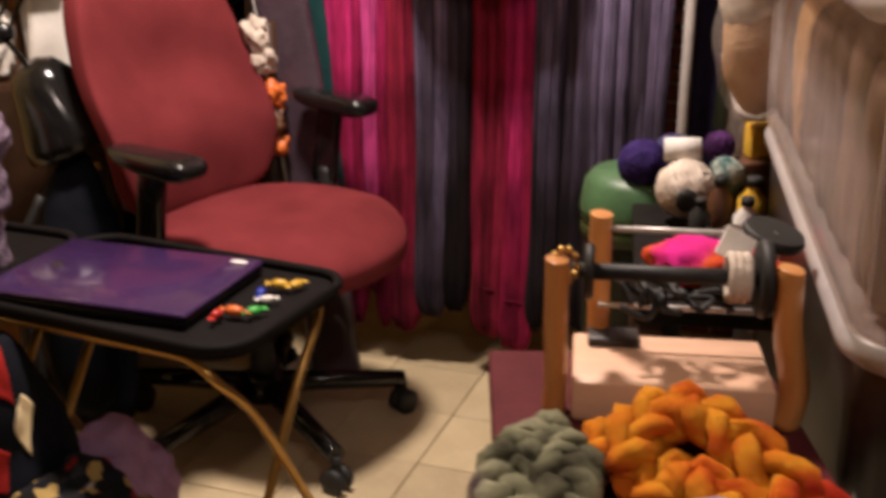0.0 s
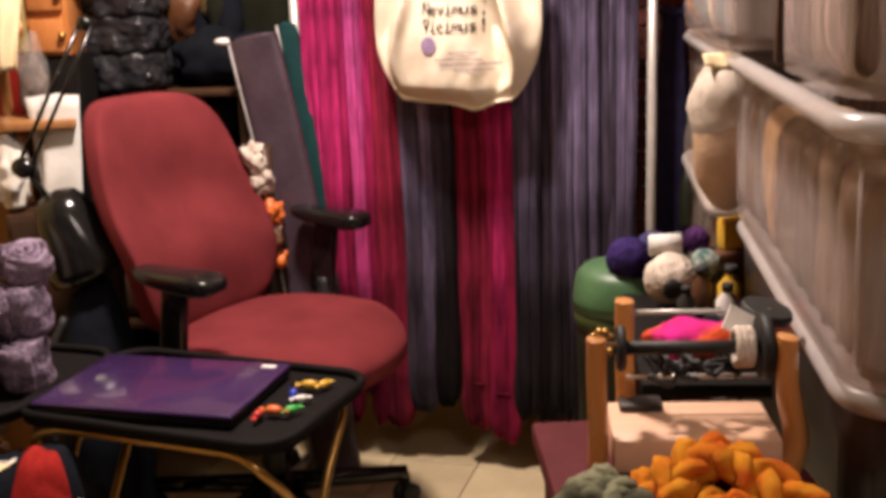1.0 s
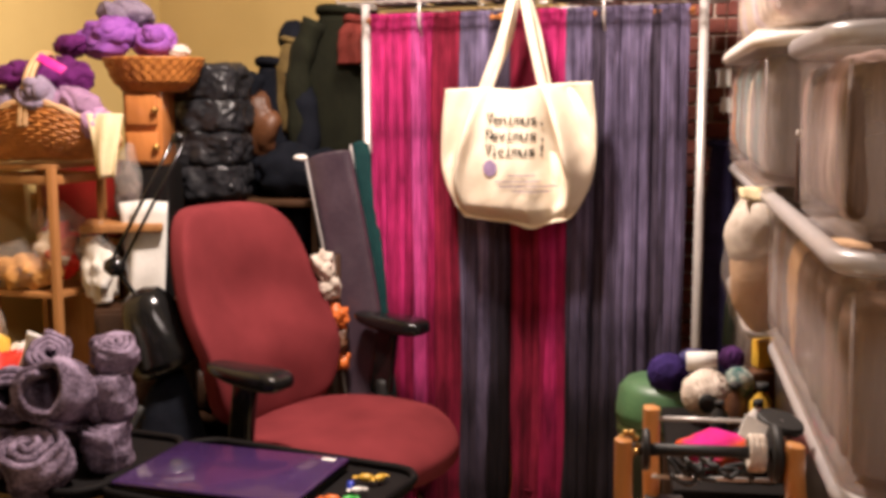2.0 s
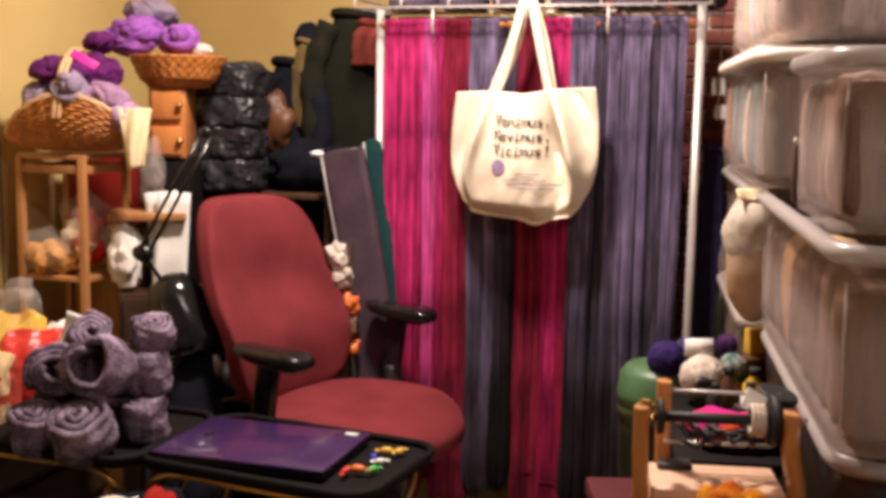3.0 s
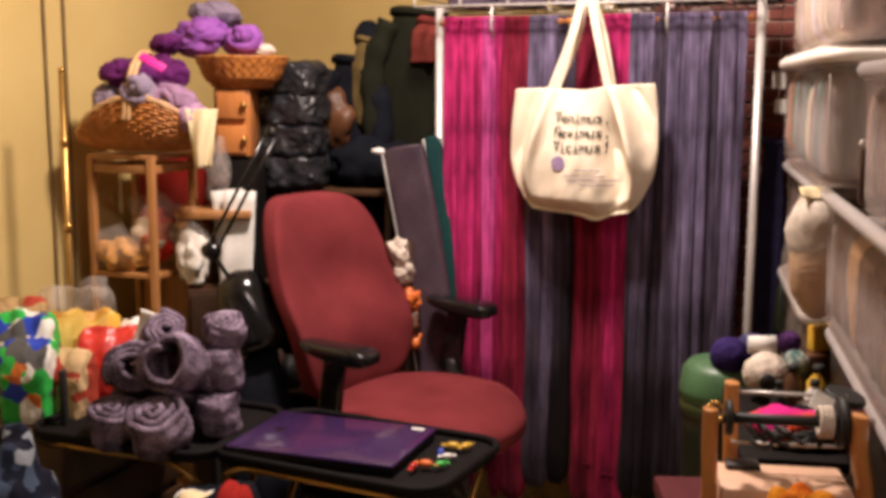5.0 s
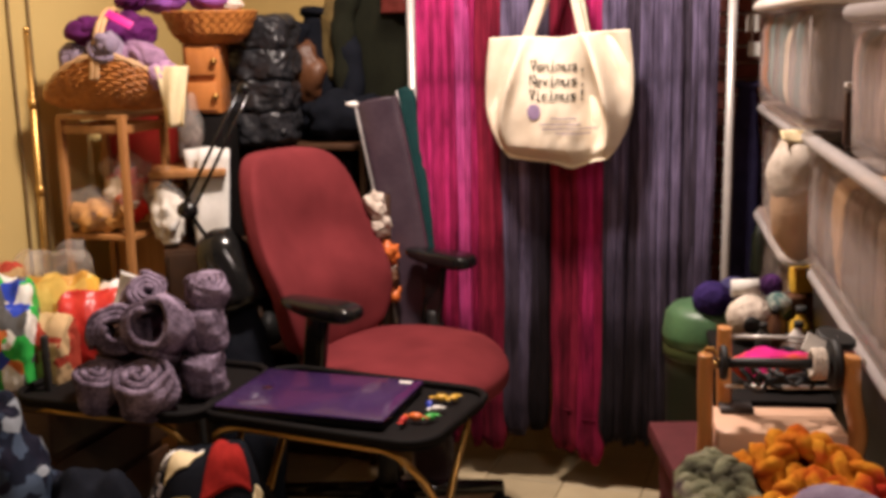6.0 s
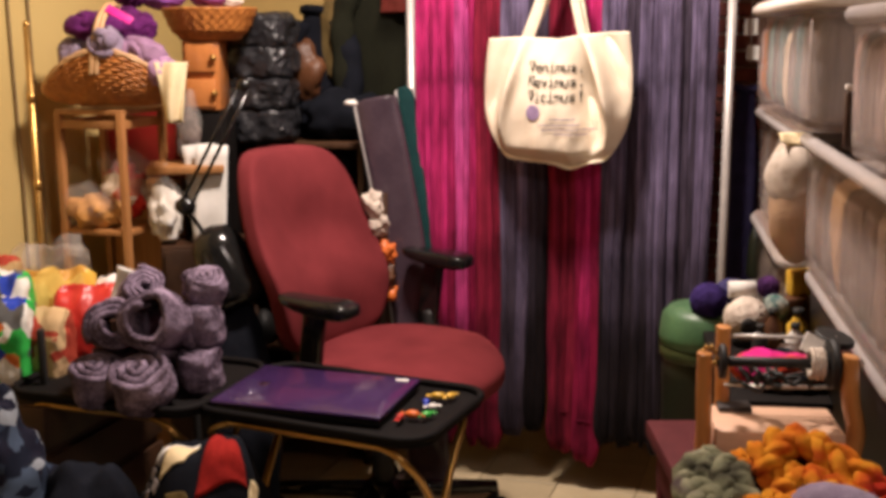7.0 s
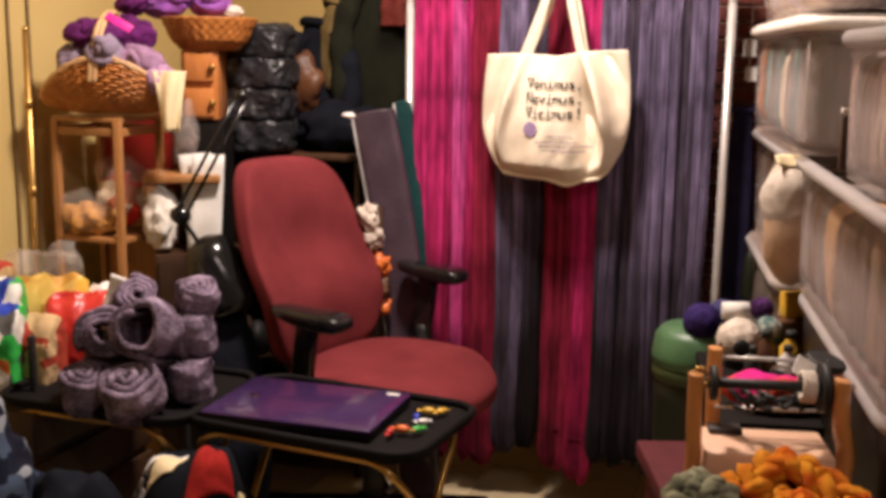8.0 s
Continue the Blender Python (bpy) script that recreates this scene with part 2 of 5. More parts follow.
M["boltpurple"] = mat("mauve_cloth_in_film", (0.062, 0.041, 0.054), (0.035, 0.022, 0.032), 0.35, 12, 0.3, coat=0.4)
M["brown"] = mat("dark_brown_wood", (0.055, 0.024, 0.01), (0.028, 0.012, 0.006), 0.5, 12, 0.2)
M["leather"] = mat("brown_leather", (0.12, 0.045, 0.016), (0.06, 0.022, 0.009), 0.5, 12, 0.3)
M["foil"] = mat("black_bin_liner", (0.03, 0.03, 0.034), (0.012, 0.012, 0.014), 0.30, 18, 1.0, dist=0.012, grain=60)
M["navy"] = mat("navy_cloth", (0.008, 0.009, 0.014), (0.004, 0.005, 0.008), 0.9, 20, 0.5)
M["jean"] = mat("dark_blue_cloth", (0.05, 0.045, 0.12), (0.03, 0.025, 0.07), 0.9, 20, 0.5)
M["khaki"] = mat("khaki_cloth", (0.17, 0.12, 0.045), (0.09, 0.06, 0.024), 0.9, 20, 0.5)
M["cream"] = mat("cream_cloth", (0.7, 0.58, 0.36), (0.58, 0.46, 0.27), 0.9, 20, 0.4)
M["tan"] = mat("tan_filling", (0.66, 0.35, 0.11), (0.48, 0.22, 0.06), 0.8, 60, 0.6)
M["beige"] = mat("beige_fleece", (0.50, 0.33, 0.2), (0.34, 0.2, 0.11), 0.95, 18, 0.9, dist=0.008)
M["greyfleece"] = mat("grey_fleece", (0.17, 0.13, 0.12), (0.09, 0.07, 0.065), 0.95, 14, 0.9, dist=0.008)
for key, a in (("hankpink", (0.50, 0.35, 0.32)), ("hankgrey", (0.25, 0.215, 0.205)), ("hanklilac", (0.74, 0.65, 0.73)), ("hankgreen", (0.05, 0.27, 0.12)), ("hankteal", (0.20, 0.27, 0.27)), ("hankorange", (0.46, 0.19, 0.08)),
               ("hankcream", (0.70, 0.58, 0.46)), ("hankbrown", (0.22, 0.145, 0.11))):
    M[key] = mat(key + "_wool", a, tuple(c * 0.45 for c in a), 0.85, 34, 0.8, stretch=(1, 1, 0.08), grain=200, low=0.38, high=0.6, dist=0.008)
M["dkplastic"] = mat("dark_grey_plastic", (0.035, 0.03, 0.03), (0.02, 0.018, 0.018), 0.4, 14, 0.1)
M["lid"] = mat("white_plastic_lid", (0.72, 0.66, 0.6), (0.62, 0.56, 0.5), 0.35, 14, 0.1)
M["bin"] = clear_plastic("clear_bin_plastic", (0.74, 0.64, 0.62), 0.18, 0.68)
M["binlid"] = clear_plastic("clear_bin_lid", (0.56, 0.43, 0.39), 0.3, 0.35)
M["rim"] = clear_plastic("milky_bin_rim", (0.5, 0.46, 0.45), 0.3, 0.3)
M["film"] = clear_plastic("clear_film", (0.85, 0.8, 0.74), 0.10, 0.87)
# For walls out of view: kept dark so they bounce little light back.
M["unseenwall"] = mat("dark_unseen_wall", (0.16, 0.09, 0.045), (0.10, 0.055, 0.025), 0.5, 6, 0.2, stretch=(4, 4, 0.3))
M["redprint"] = patchwork("red_printed_plastic", [(0.5, 0.03, 0.02), (0.42, 0.09, 0.03), (0.5, 0.03, 0.02), (0.45, 0.02, 0.03), (0.6, 0.5, 0.4), (0.45, 0.02, 0.03), (0.2, 0.02, 0.08)], 15)
M["yellowprint"] = patchwork("yellow_printed_plastic", [(0.62, 0.38, 0.06), (0.62, 0.44, 0.12), (0.5, 0.26, 0.05), (0.60, 0.40, 0.10)], 19)
M["mixprint"] = patchwork("mixed_printed_plastic", [(0.04, 0.40, 0.07), (0.7, 0.68, 0.62), (0.04, 0.35, 0.06), (0.03, 0.06, 0.4), (0.55, 0.15, 0.04), (0.1, 0.1, 0.1)], 22)
M["tanprint"] = patchwork("tan_printed_paper", [(0.45, 0.30, 0.16), (0.55, 0.38, 0.2), (0.35, 0.05, 0.03), (0.4, 0.26, 0.12)], 15)
for key in ("redprint", "yellowprint", "mixprint"):
    M[key].node_tree.nodes["Principled BSDF"].inputs["Roughness"].default_value = 0.22
M["patch"] = patchwork("patchwork_print", [(0.012, 0.012, 0.016), (0.30, 0.02, 0.018), (0.015, 0.015, 0.02), (0.01, 0.01, 0.014), (0.012, 0.012, 0.012), (0.03, 0.032, 0.036),
                                           (0.012, 0.014, 0.02), (0.4, 0.28, 0.10), (0.02, 0.02, 0.02), (0.4, 0.37, 0.34)], 44)
M["bluepatch"] = patchwork("blue_white_print", [(0.008, 0.010, 0.02), (0.025, 0.035, 0.06), (0.22, 0.24, 0.27), (0.01, 0.01, 0.02),
                                                (0.05, 0.07, 0.11)], 30)
M["braid"] = banded("orange_red_dyed_wool", [(0.20, 0.010, 0.012), (0.42, 0.04, 0.010), (0.60, 0.17, 0.012), (0.66, 0.27, 0.02), (0.58, 0.12, 0.01), (0.40, 0.025, 0.010)], 15)
M["sage"] = banded("sage_grey_wool", [(0.06, 0.055, 0.036), (0.18, 0.18, 0.11), (0.29, 0.28, 0.18), (0.11, 0.08, 0.08)], 24)
M["sunset"] = banded("pink_orange_fibre", [(0.7, 0.03, 0.28), (0.7, 0.03, 0.2), (0.75, 0.12, 0.03), (0.6, 0.05, 0.03)], 14, 0)


# ---- building blocks ----
def part(name, bm, material, parent=None, label=""):
    """Links a bmesh as one mesh object, under a thing or a part."""
    me = bpy.data.meshes.new(name)
    bmesh.ops.recalc_face_normals(bm, faces=bm.faces)
    bm.to_mesh(me)
    bm.free()
    me.materials.append(M[material] if isinstance(material, str) else material)
    ob = new(name, me)
    if parent is not None:
        ob.parent = parent
    return tagged(ob, label) if label else ob


def thing(name, m, label, category, group="", kind=""):
    ob = new(name)
    ob.empty_display_size = 0.05
    ob.matrix_world = m
    return tagged(ob, label, category, group, kind)


def solo(name, bm, material, m, label, category, group="", kind=""):
    """A thing that is a single mesh."""
    ob = part(name, bm, material)
    ob.matrix_world = m
    return tagged(ob, label, category, group, kind)


def smooth(bm, angle=40):
    for f in bm.faces:
        f.smooth = True
    for e in bm.edges:
        if len(e.link_faces) == 2 and e.calc_face_angle(0) > radians(angle):
            e.smooth = False
    return bm


def rbox(bm, sx, sy, sz, m=Matrix(), bevel=0.004, seg=2):
    """A box of that size with rounded edges, centred on m."""
    made = bmesh.ops.create_cube(bm, size=1, matrix=m @ Matrix.Diagonal((sx, sy, sz, 1)))
    if bevel:
        edges = list({e for v in made["verts"] for e in v.link_edges})
        bmesh.ops.bevel(bm, geom=edges, offset=bevel, segments=seg, affect="EDGES", profile=0.5)
    return bm


def box(sx, sy, sz, m=Matrix(), bevel=0.004, seg=2):
    return smooth(rbox(bmesh.new(), sx, sy, sz, m, bevel, seg))


def tube(bm, pts, r, seg=8, cap=True):
    """A round bar along the points; r may be one radius or one for each point."""
    pts = [Vector(p) for p in pts]
    rs = r if hasattr(r, "__len__") else [r] * len(pts)
    rings, up = [], None
    for i, p in enumerate(pts):
        d = (pts[min(i + 1, len(pts) - 1)] - pts[max(i - 1, 0)]).normalized()
        if up is None:
            up = d.orthogonal().normalized()
        up = (up - d * up.dot(d)).normalized()
        side = d.cross(up)
        rings.append([bm.verts.new(p + rs[i] * (math.cos(a) * up + math.sin(a) * side))
                      for a in (2 * math.pi * k / seg for k in range(seg))])
    for a, b in zip(rings, rings[1:]):
        for k in range(seg):
            bm.faces.new((a[k], a[(k + 1) % seg], b[(k + 1) % seg], b[k])).smooth = True
    if cap:
        bm.faces.new(rings[0][::-1])
        bm.faces.new(rings[-1])
    return bm


def arc(pts, n=8):
    """A smooth line through the points."""
    p = [Vector(q) for q in pts]
    p = [2 * p[0] - p[1]] + p + [2 * p[-1] - p[-2]]
    out = []
    for i in range(1, len(p) - 2):
        for k in range(n):
            t = k / n
            a, b, c, d = p[i - 1:i + 3]
            out.append(0.5 * (2 * b + (c - a) * t + (2 * a - 5 * b + 4 * c - d) * t * t + (3 * b - a - 3 * c + d) * t ** 3))
    return out + [p[-2]]


def lathe(bm, profile, seg=24, m=Matrix(), squash=1.0):
    """A turned shape from (radius, height) pairs."""
    rings = [[bm.verts.new(m @ Vector((max(r, 1e-4) * math.cos(2 * math.pi * k / seg), squash * max(r, 1e-4) * math.sin(2 * math.pi * k / seg), z)))
              for k in range(seg)] for r, z in profile]
    for a, b in zip(rings, rings[1:]):
        for k in range(seg):
            bm.faces.new((a[k], a[(k + 1) % seg], b[(k + 1) % seg], b[k])).smooth = True
    bm.faces.new(rings[0][::-1])
    bm.faces.new(rings[-1])
    return bm


def lump(bm, centre, radii, rough=0.15, freq=9.0, sub=3, seed=0.0, flat=None):
    """An uneven soft lump; flat: the height under which it is pressed flat."""
    made = bmesh.ops.create_icosphere(bm, subdivisions=sub, radius=1)
    c, s = Vector(centre), Vector(radii)
    for v in made["verts"]:
        d = v.co.normalized()
        p = Vector((d.x * s.x, d.y * s.y, d.z * s.z))
        k = 1 + rough * (noise.noise(p * freq + Vector((seed, seed * 2, 0))) + 0.5 * noise.noise(p * freq * 2.3 + Vector((0, seed, 3))))
        v.co = c + p * k
        if flat is not None and v.co.z < flat:
            v.co.z = flat
    for v in made["verts"]:
        for f in v.link_faces:
            f.smooth = True
    return bm


def sheet(nx, ny, fn, thick=0.0):
    """A surface from fn(u, v) with u, v from 0 to 1; thick gives it a back."""
    bm = bmesh.new()
    g = [[bm.verts.new(fn(i / nx, j / ny)) for j in range(ny + 1)] for i in range(nx + 1)]
    for i in range(nx):
        for j in range(ny):
            bm.faces.new((g[i][j], g[i + 1][j], g[i + 1][j + 1], g[i][j + 1])).smooth = True
    if thick:
        bmesh.ops.recalc_face_normals(bm, faces=bm.faces)
        bmesh.ops.solidify(bm, geom=bm.faces[:], thickness=thick)
    return bm


def lettering(text, size, depth=0.0006):
    data = bpy.data.curves.new("lettering", "FONT")
    data.body, data.size, data.extrude = text, size, depth
    tmp = new("lettering", data)
    me = bpy.data.meshes.new_from_object(tmp.evaluated_get(bpy.context.evaluated_depsgraph_get()))
    bpy.data.objects.remove(tmp)
    bm = bmesh.new()
    bm.from_mesh(me)
    bpy.data.meshes.remove(me)
    return bm


def turn(x, y, z, deg=0.0):
    return pose(x, y, z, 0, 0, deg)


# ---- the room ----
ROOM = pose(0, 0, 0, 0, 0, -18.4)
WALL_X, WALL_Y, HIGH, EAST, SOUTH = -2.02, 3.40, 2.42, 1.75, -2.3


def room_box(name, x0, x1, y0, y1, z0, z1, material, label, category="wall"):
    ob = part(name, box(x1 - x0, y1 - y0, z1 - z0, bevel=0), material)
    ob.matrix_world = ROOM @ Matrix.Translation(((x0 + x1) / 2, (y0 + y1) / 2, (z0 + z1) / 2))
    return tagged(ob, label, category, kind="structure")


floor = room_box("floor", WALL_X - 0.1, EAST + 0.1, SOUTH - 0.1, WALL_Y + 0.1, -0.1, -0.004, "grout", "tan vinyl tile floor with thin dark joints", "floor")
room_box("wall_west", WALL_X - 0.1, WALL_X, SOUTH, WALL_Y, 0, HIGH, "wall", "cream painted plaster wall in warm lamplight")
wall_north = room_box("wall_north", WALL_X - 0.1, EAST + 0.1, WALL_Y, WALL_Y + 0.1, 0, HIGH, "shadedwall", "cream back wall with painted-in shade, brick-faced behind the rack")
room_box("wall_east", EAST, EAST + 0.1, SOUTH, WALL_Y, 0, HIGH, "unseenwall", "unseen side wall, darkened to cut bounced light")
room_box("wall_south", WALL_X - 0.1, EAST + 0.1, SOUTH - 0.1, SOUTH, 0, HIGH, "unseenwall", "unseen wall behind the viewer, darkened to cut bounced light")
room_box("ceiling", WALL_X - 0.1, EAST + 0.1, SOUTH - 0.1, WALL_Y + 0.1, HIGH, HIGH + 0.1, "ceiling", "plain off-white ceiling", "ceiling")


# ---- garment rack with skeins ----
RACK = turn(0.31, 2.985, 0, -20)
HALF = 0.437


def garment_rack():
    t = thing("garment_rack", RACK, "white steel garment rack with wire top shelf and wooden rod", "clothes rack")
    for sx in (-1, 1):
        part("upright", tube(bmesh.new(), [(sx * HALF, 0, 0.03), (sx * HALF, 0, 1.5)], 0.0115, 12), "steel", t)
        part("foot_bar", tube(bmesh.new(), [(sx * HALF, -0.2, 0.02), (sx * HALF, 0.2, 0.02)], 0.012, 10), "steel", t)
    part("hanging_rod", tube(bmesh.new(), [(-HALF, 0, 1.455), (HALF - 0.02, 0, 1.455)], 0.011, 12), "orangewood", t, "round wooden rod")
    x0, x1 = -HALF - 0.045, HALF + 0.03
    rim = bmesh.new()
    tube(rim, [(x0, 0.24, 1.522), (x0, -0.075, 1.522), (x1, -0.075, 1.522), (x1, 0.24, 1.522)], 0.0035, 6)
    shelf = part("wire_shelf", rim, "steel", t, "white wire shelf")
    for y, z in ((-0.075, 1.497), (0.08, 1.494), (0.24, 1.494)):
        part("rail", tube(bmesh.new(), [(x0, y, z), (x1, y, z)], 0.0035, 6), "steel", shelf)
    for k in range(8):
        x = x0 + (x1 - x0) * k / 7
        part("upright_wire", tube(bmesh.new(), [(x, -0.075, 1.495), (x, -0.075, 1.524)], 0.003, 6), "steel", shelf)
    wire = bpy.data.meshes.new("cross_wire")
    wb = tube(bmesh.new(), [(0, -0.075, 1.498), (0, 0.24, 1.498)], 0.0018, 5)
    wb.to_mesh(wire)
    wb.free()
    wire.materials.append(M["steel"])
    for k in range(31):
        w = new("cross_wire", wire)
        w.parent, w.location = shelf, (x0 + (x1 - x0) * k / 30, 0, 0)
    for x in (-0.255, 0.215):
        part("shelf_hook", tube(bmesh.new(), [(x, -0.074, 1.50), (x, -0.078, 1.44), (x, -0.06, 1.41)], 0.0035, 6), "steel", t)


def lobe(x, w, d, length, seed, gather, n=34, rows=46):
    """One bundle of strands in a hank: flattened, ridged, with loose waves; gather pulls its foot to the hank's middle."""
    bm = bmesh.new()
    rings = []
    for i in range(rows + 1):
        s = i / rows
        z = 1.472 - length * s
        foot = max(0.0, (s - 0.95) / 0.05)
        half = w / 2 * (0.95 + 0.16 * noise.noise(Vector((seed, 3, s * 5)))) * math.sqrt(max(0.03, 1 - 0.8 * foot ** 2.2))
        deep = d * (0.5 + 0.5 * min(1, 9 * s)) * math.sqrt(max(0.06, 1 - 0.85 * foot ** 2))
        cx = x * (1 - gather * math.exp(-((s - 0.90) / 0.05) ** 2) - 0.35 * foot) + 0.010 * noise.noise(Vector((seed + 9, 0, s * 2.6))) * min(1, 3 * s)
        cy = -0.006 + 0.006 * noise.noise(Vector((seed, 7, s * 3)))
        ring = []
        for k in range(n):
            a = 2 * math.pi * k / n
            ridge = noise.noise(Vector((math.cos(a) * 5 + seed, math.sin(a) * 3, s * 2))) + 0.8 * noise.noise(Vector((math.cos(a) * 13 + seed, math.sin(a) * 7, s * 3)))
            q = 1 + 0.16 * ridge
            ring.append(bm.verts.new((cx + half * q * math.cos(a), cy + deep * q * math.sin(a), z)))
        rings.append(ring)
    for a, b in zip(rings, rings[1:]):
        for k in range(n):
            bm.faces.new((a[k], a[(k + 1) % n], b[(k + 1) % n], b[k])).smooth = True
    bm.faces.new(rings[0][::-1])
    bm.faces.new(rings[-1])
    return bm


def skein(x, width, length, material, label, y=0.0, tie=0.0, lobes=3):
    """A hank of yarn over the rod: a few loose bundles of strands side by side that meet in a loop at the foot."""
    rnd = random.Random(int(1000 * (x + 3)))
    t = thing("yarn_skein", RACK @ Matrix.Translation((x, y, 0)), label, "yarn", "skeins hanging on the rack")
    for k in range(lobes):
        off = width * ((k + 0.5) / lobes - 0.5)
        bm = lobe(off, width / lobes * rnd.uniform(1.4, 1.8), rnd.uniform(0.014, 0.020), length * rnd.uniform(0.985, 1.0), rnd.uniform(0, 50), tie)
        part("strand", bm, material, t)
    if tie:
        z = 1.472 - length * 0.90
        ring = [(width * 0.36 * math.cos(a), -0.006 + 0.02 * math.sin(a), z + 0.002 * math.sin(3 * a)) for a in (2 * math.pi * k / 20 for k in range(21))]
        part("tie_thread", tube(bmesh.new(), ring, 0.003, 6, False), material, t)


garment_rack()
MAG, CRI, LAV, SLA = ("bright magenta yarn skein, low shade painted into its foot", "deep crimson yarn skein hanging from the rod",
                      "lavender-grey yarn skein, foot darkened by dye and painted-in shade", "dark slate-purple yarn skein hanging from rod")
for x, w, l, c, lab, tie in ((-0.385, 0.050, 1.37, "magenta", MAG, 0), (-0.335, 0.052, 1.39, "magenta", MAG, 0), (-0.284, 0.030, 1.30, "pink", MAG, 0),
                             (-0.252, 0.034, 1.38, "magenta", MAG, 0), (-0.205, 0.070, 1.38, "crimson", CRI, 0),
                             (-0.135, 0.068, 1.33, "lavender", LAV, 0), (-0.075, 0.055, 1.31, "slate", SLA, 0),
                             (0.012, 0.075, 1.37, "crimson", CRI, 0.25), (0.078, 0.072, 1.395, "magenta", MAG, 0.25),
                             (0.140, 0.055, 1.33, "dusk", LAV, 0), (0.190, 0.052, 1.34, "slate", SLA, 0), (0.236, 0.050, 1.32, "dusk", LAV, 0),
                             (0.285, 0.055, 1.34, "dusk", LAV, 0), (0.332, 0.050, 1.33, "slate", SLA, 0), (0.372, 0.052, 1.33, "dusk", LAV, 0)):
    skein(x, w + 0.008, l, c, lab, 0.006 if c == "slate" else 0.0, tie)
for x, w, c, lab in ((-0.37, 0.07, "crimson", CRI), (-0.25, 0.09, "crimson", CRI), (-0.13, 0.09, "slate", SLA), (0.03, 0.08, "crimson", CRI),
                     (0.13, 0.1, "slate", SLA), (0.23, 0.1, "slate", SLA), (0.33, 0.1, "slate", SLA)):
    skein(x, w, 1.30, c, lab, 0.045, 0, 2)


def yarn_tub(x, material):
    t = thing("yarn_cone", RACK @ Matrix.Translation((x, 0.06, 1.5)), "large cone of grey-purple yarn on wire shelf", "yarn", "cones on the wire shelf")
    bm = lathe(bmesh.new(), [(0.066, 0.0), (0.072, 0.01), (0.068, 0.08), (0.058, 0.16), (0.05, 0.19), (0.02, 0.195)], 26)
    part("winding", bm, material, t)
    part("cone_core", lathe(bmesh.new(), [(0.016, 0.19), (0.012, 0.225), (0.008, 0.225)], 14), "white", t)
    return t


first = yarn_tub(-0.36, "cone")
for x in (-0.215, -0.06, 0.105, 0.27, 0.42):
    copy_thing(first, RACK @ Matrix.Translation((x, 0.06, 1.5)))


# ---- tote bag ----
def tote_bag():
    t = thing("tote_bag", RACK @ Matrix.Translation((0.015, -0.098, 0)), "natural canvas tote bag with black lettering, hung from shelf", "bag")
    ztop, zlow = 1.283, 0.937

    def half_width(v):
        return 0.184 + 0.012 * math.sin(math.pi * min(1, v * 1.25)) - 0.054 * max(0, (v - 0.55) / 0.45) ** 2.3

    def skin(sign):
        def fn(u, v):
            a = u * 2 - 1
            hem = 0.008 * a * (1 - v) - 0.010 * math.exp(-((a - 0.02) / 0.3) ** 2) * (1 - v)
            dip = (0.016 * (1 - math.exp(-((a - 0.32) / 0.28) ** 2)) + 0.010 * a * a) * v ** 4
            z = ztop - (ztop - zlow) * v + hem + dip
            d = (1 - a ** 4) * (0.010 + 0.046 * math.sin(math.pi * min(1, v * 0.62 + 0.12)))
            d += (0.010 * noise.noise(Vector((a * 2.6, v * 2.4, sign))) + 0.006 * noise.noise(Vector((a * 6 + v * 3, v * 5, sign + 4)))) * (0.3 + v) * (1 - a ** 6)
            env = math.sin(math.pi * min(1, v * 0.9 + 0.08)) * (1 - a ** 10)
            right, left = 0.40 + 0.52 * v ** 0.75, -0.42 - 0.46 * v
            fold = 0.040 * math.exp(-((a - right) / 0.08) ** 2) - 0.050 * math.exp(-((a - right - 0.24) / 0.15) ** 2) * max(0, 1 - v / 0.6)
            fold += 0.026 * math.exp(-((a - left) / 0.07) ** 2) - 0.022 * math.exp(-((a - left + 0.2) / 0.13) ** 2)
            fold -= 0.050 * math.exp(-((a - right + 0.24) / 0.17) ** 2) * min(1, v * 1.6)
            fold += 0.024 * math.exp(-((a + 0.12) / 0.20) ** 2) * v
            fold += 0.020 * math.exp(-((a - 0.30 + 0.4 * (1 - v)) / 0.07) ** 2) * max(0, (v - 0.72) / 0.28)
            d += 1.45 * fold * env
            if v > 0.86:
                d -= (d + 0.012) * ((v - 0.86) / 0.14) ** 1.4
            return Vector((a * half_width(v), sign * d - 0.02, z))
        return fn
    part("front_panel", sheet(56, 56, skin(-1), 0.0012), "canvas", t)
    part("back_panel", sheet(28, 28, skin(1), 0.0012), "canvas", t)

    def strap(y, name, dx):
        l, r = -0.078, 0.068
        path = arc([(l - 0.02, y, ztop - 0.06), (l, y, ztop), (-0.035 + dx, y * 0.8, 1.40), (-0.012 + dx, -0.02, 1.495), (-0.002 + dx, -0.02, 1.517),
                    (0.014 + dx, -0.02, 1.497), (0.036 + dx, y * 0.8, 1.41), (r, y, ztop), (r + 0.02, y, ztop - 0.06)], 7)
        bm = bmesh.new()
        rows = []
        for i, p in enumerate(path):
            d = (path[min(i + 1, len(path) - 1)] - path[max(i - 1, 0)]).normalized()
            side = Vector((d.z, 0, -d.x)).normalized() * 0.0105
            rows.append([bm.verts.new(p + side + Vector((0, o, 0))) for o in (-0.002,)] + [bm.verts.new(p - side + Vector((0, -0.002, 0)))]
                        + [bm.verts.new(p - side + Vector((0, 0.002, 0))), bm.verts.new(p + side + Vector((0, 0.002, 0)))])
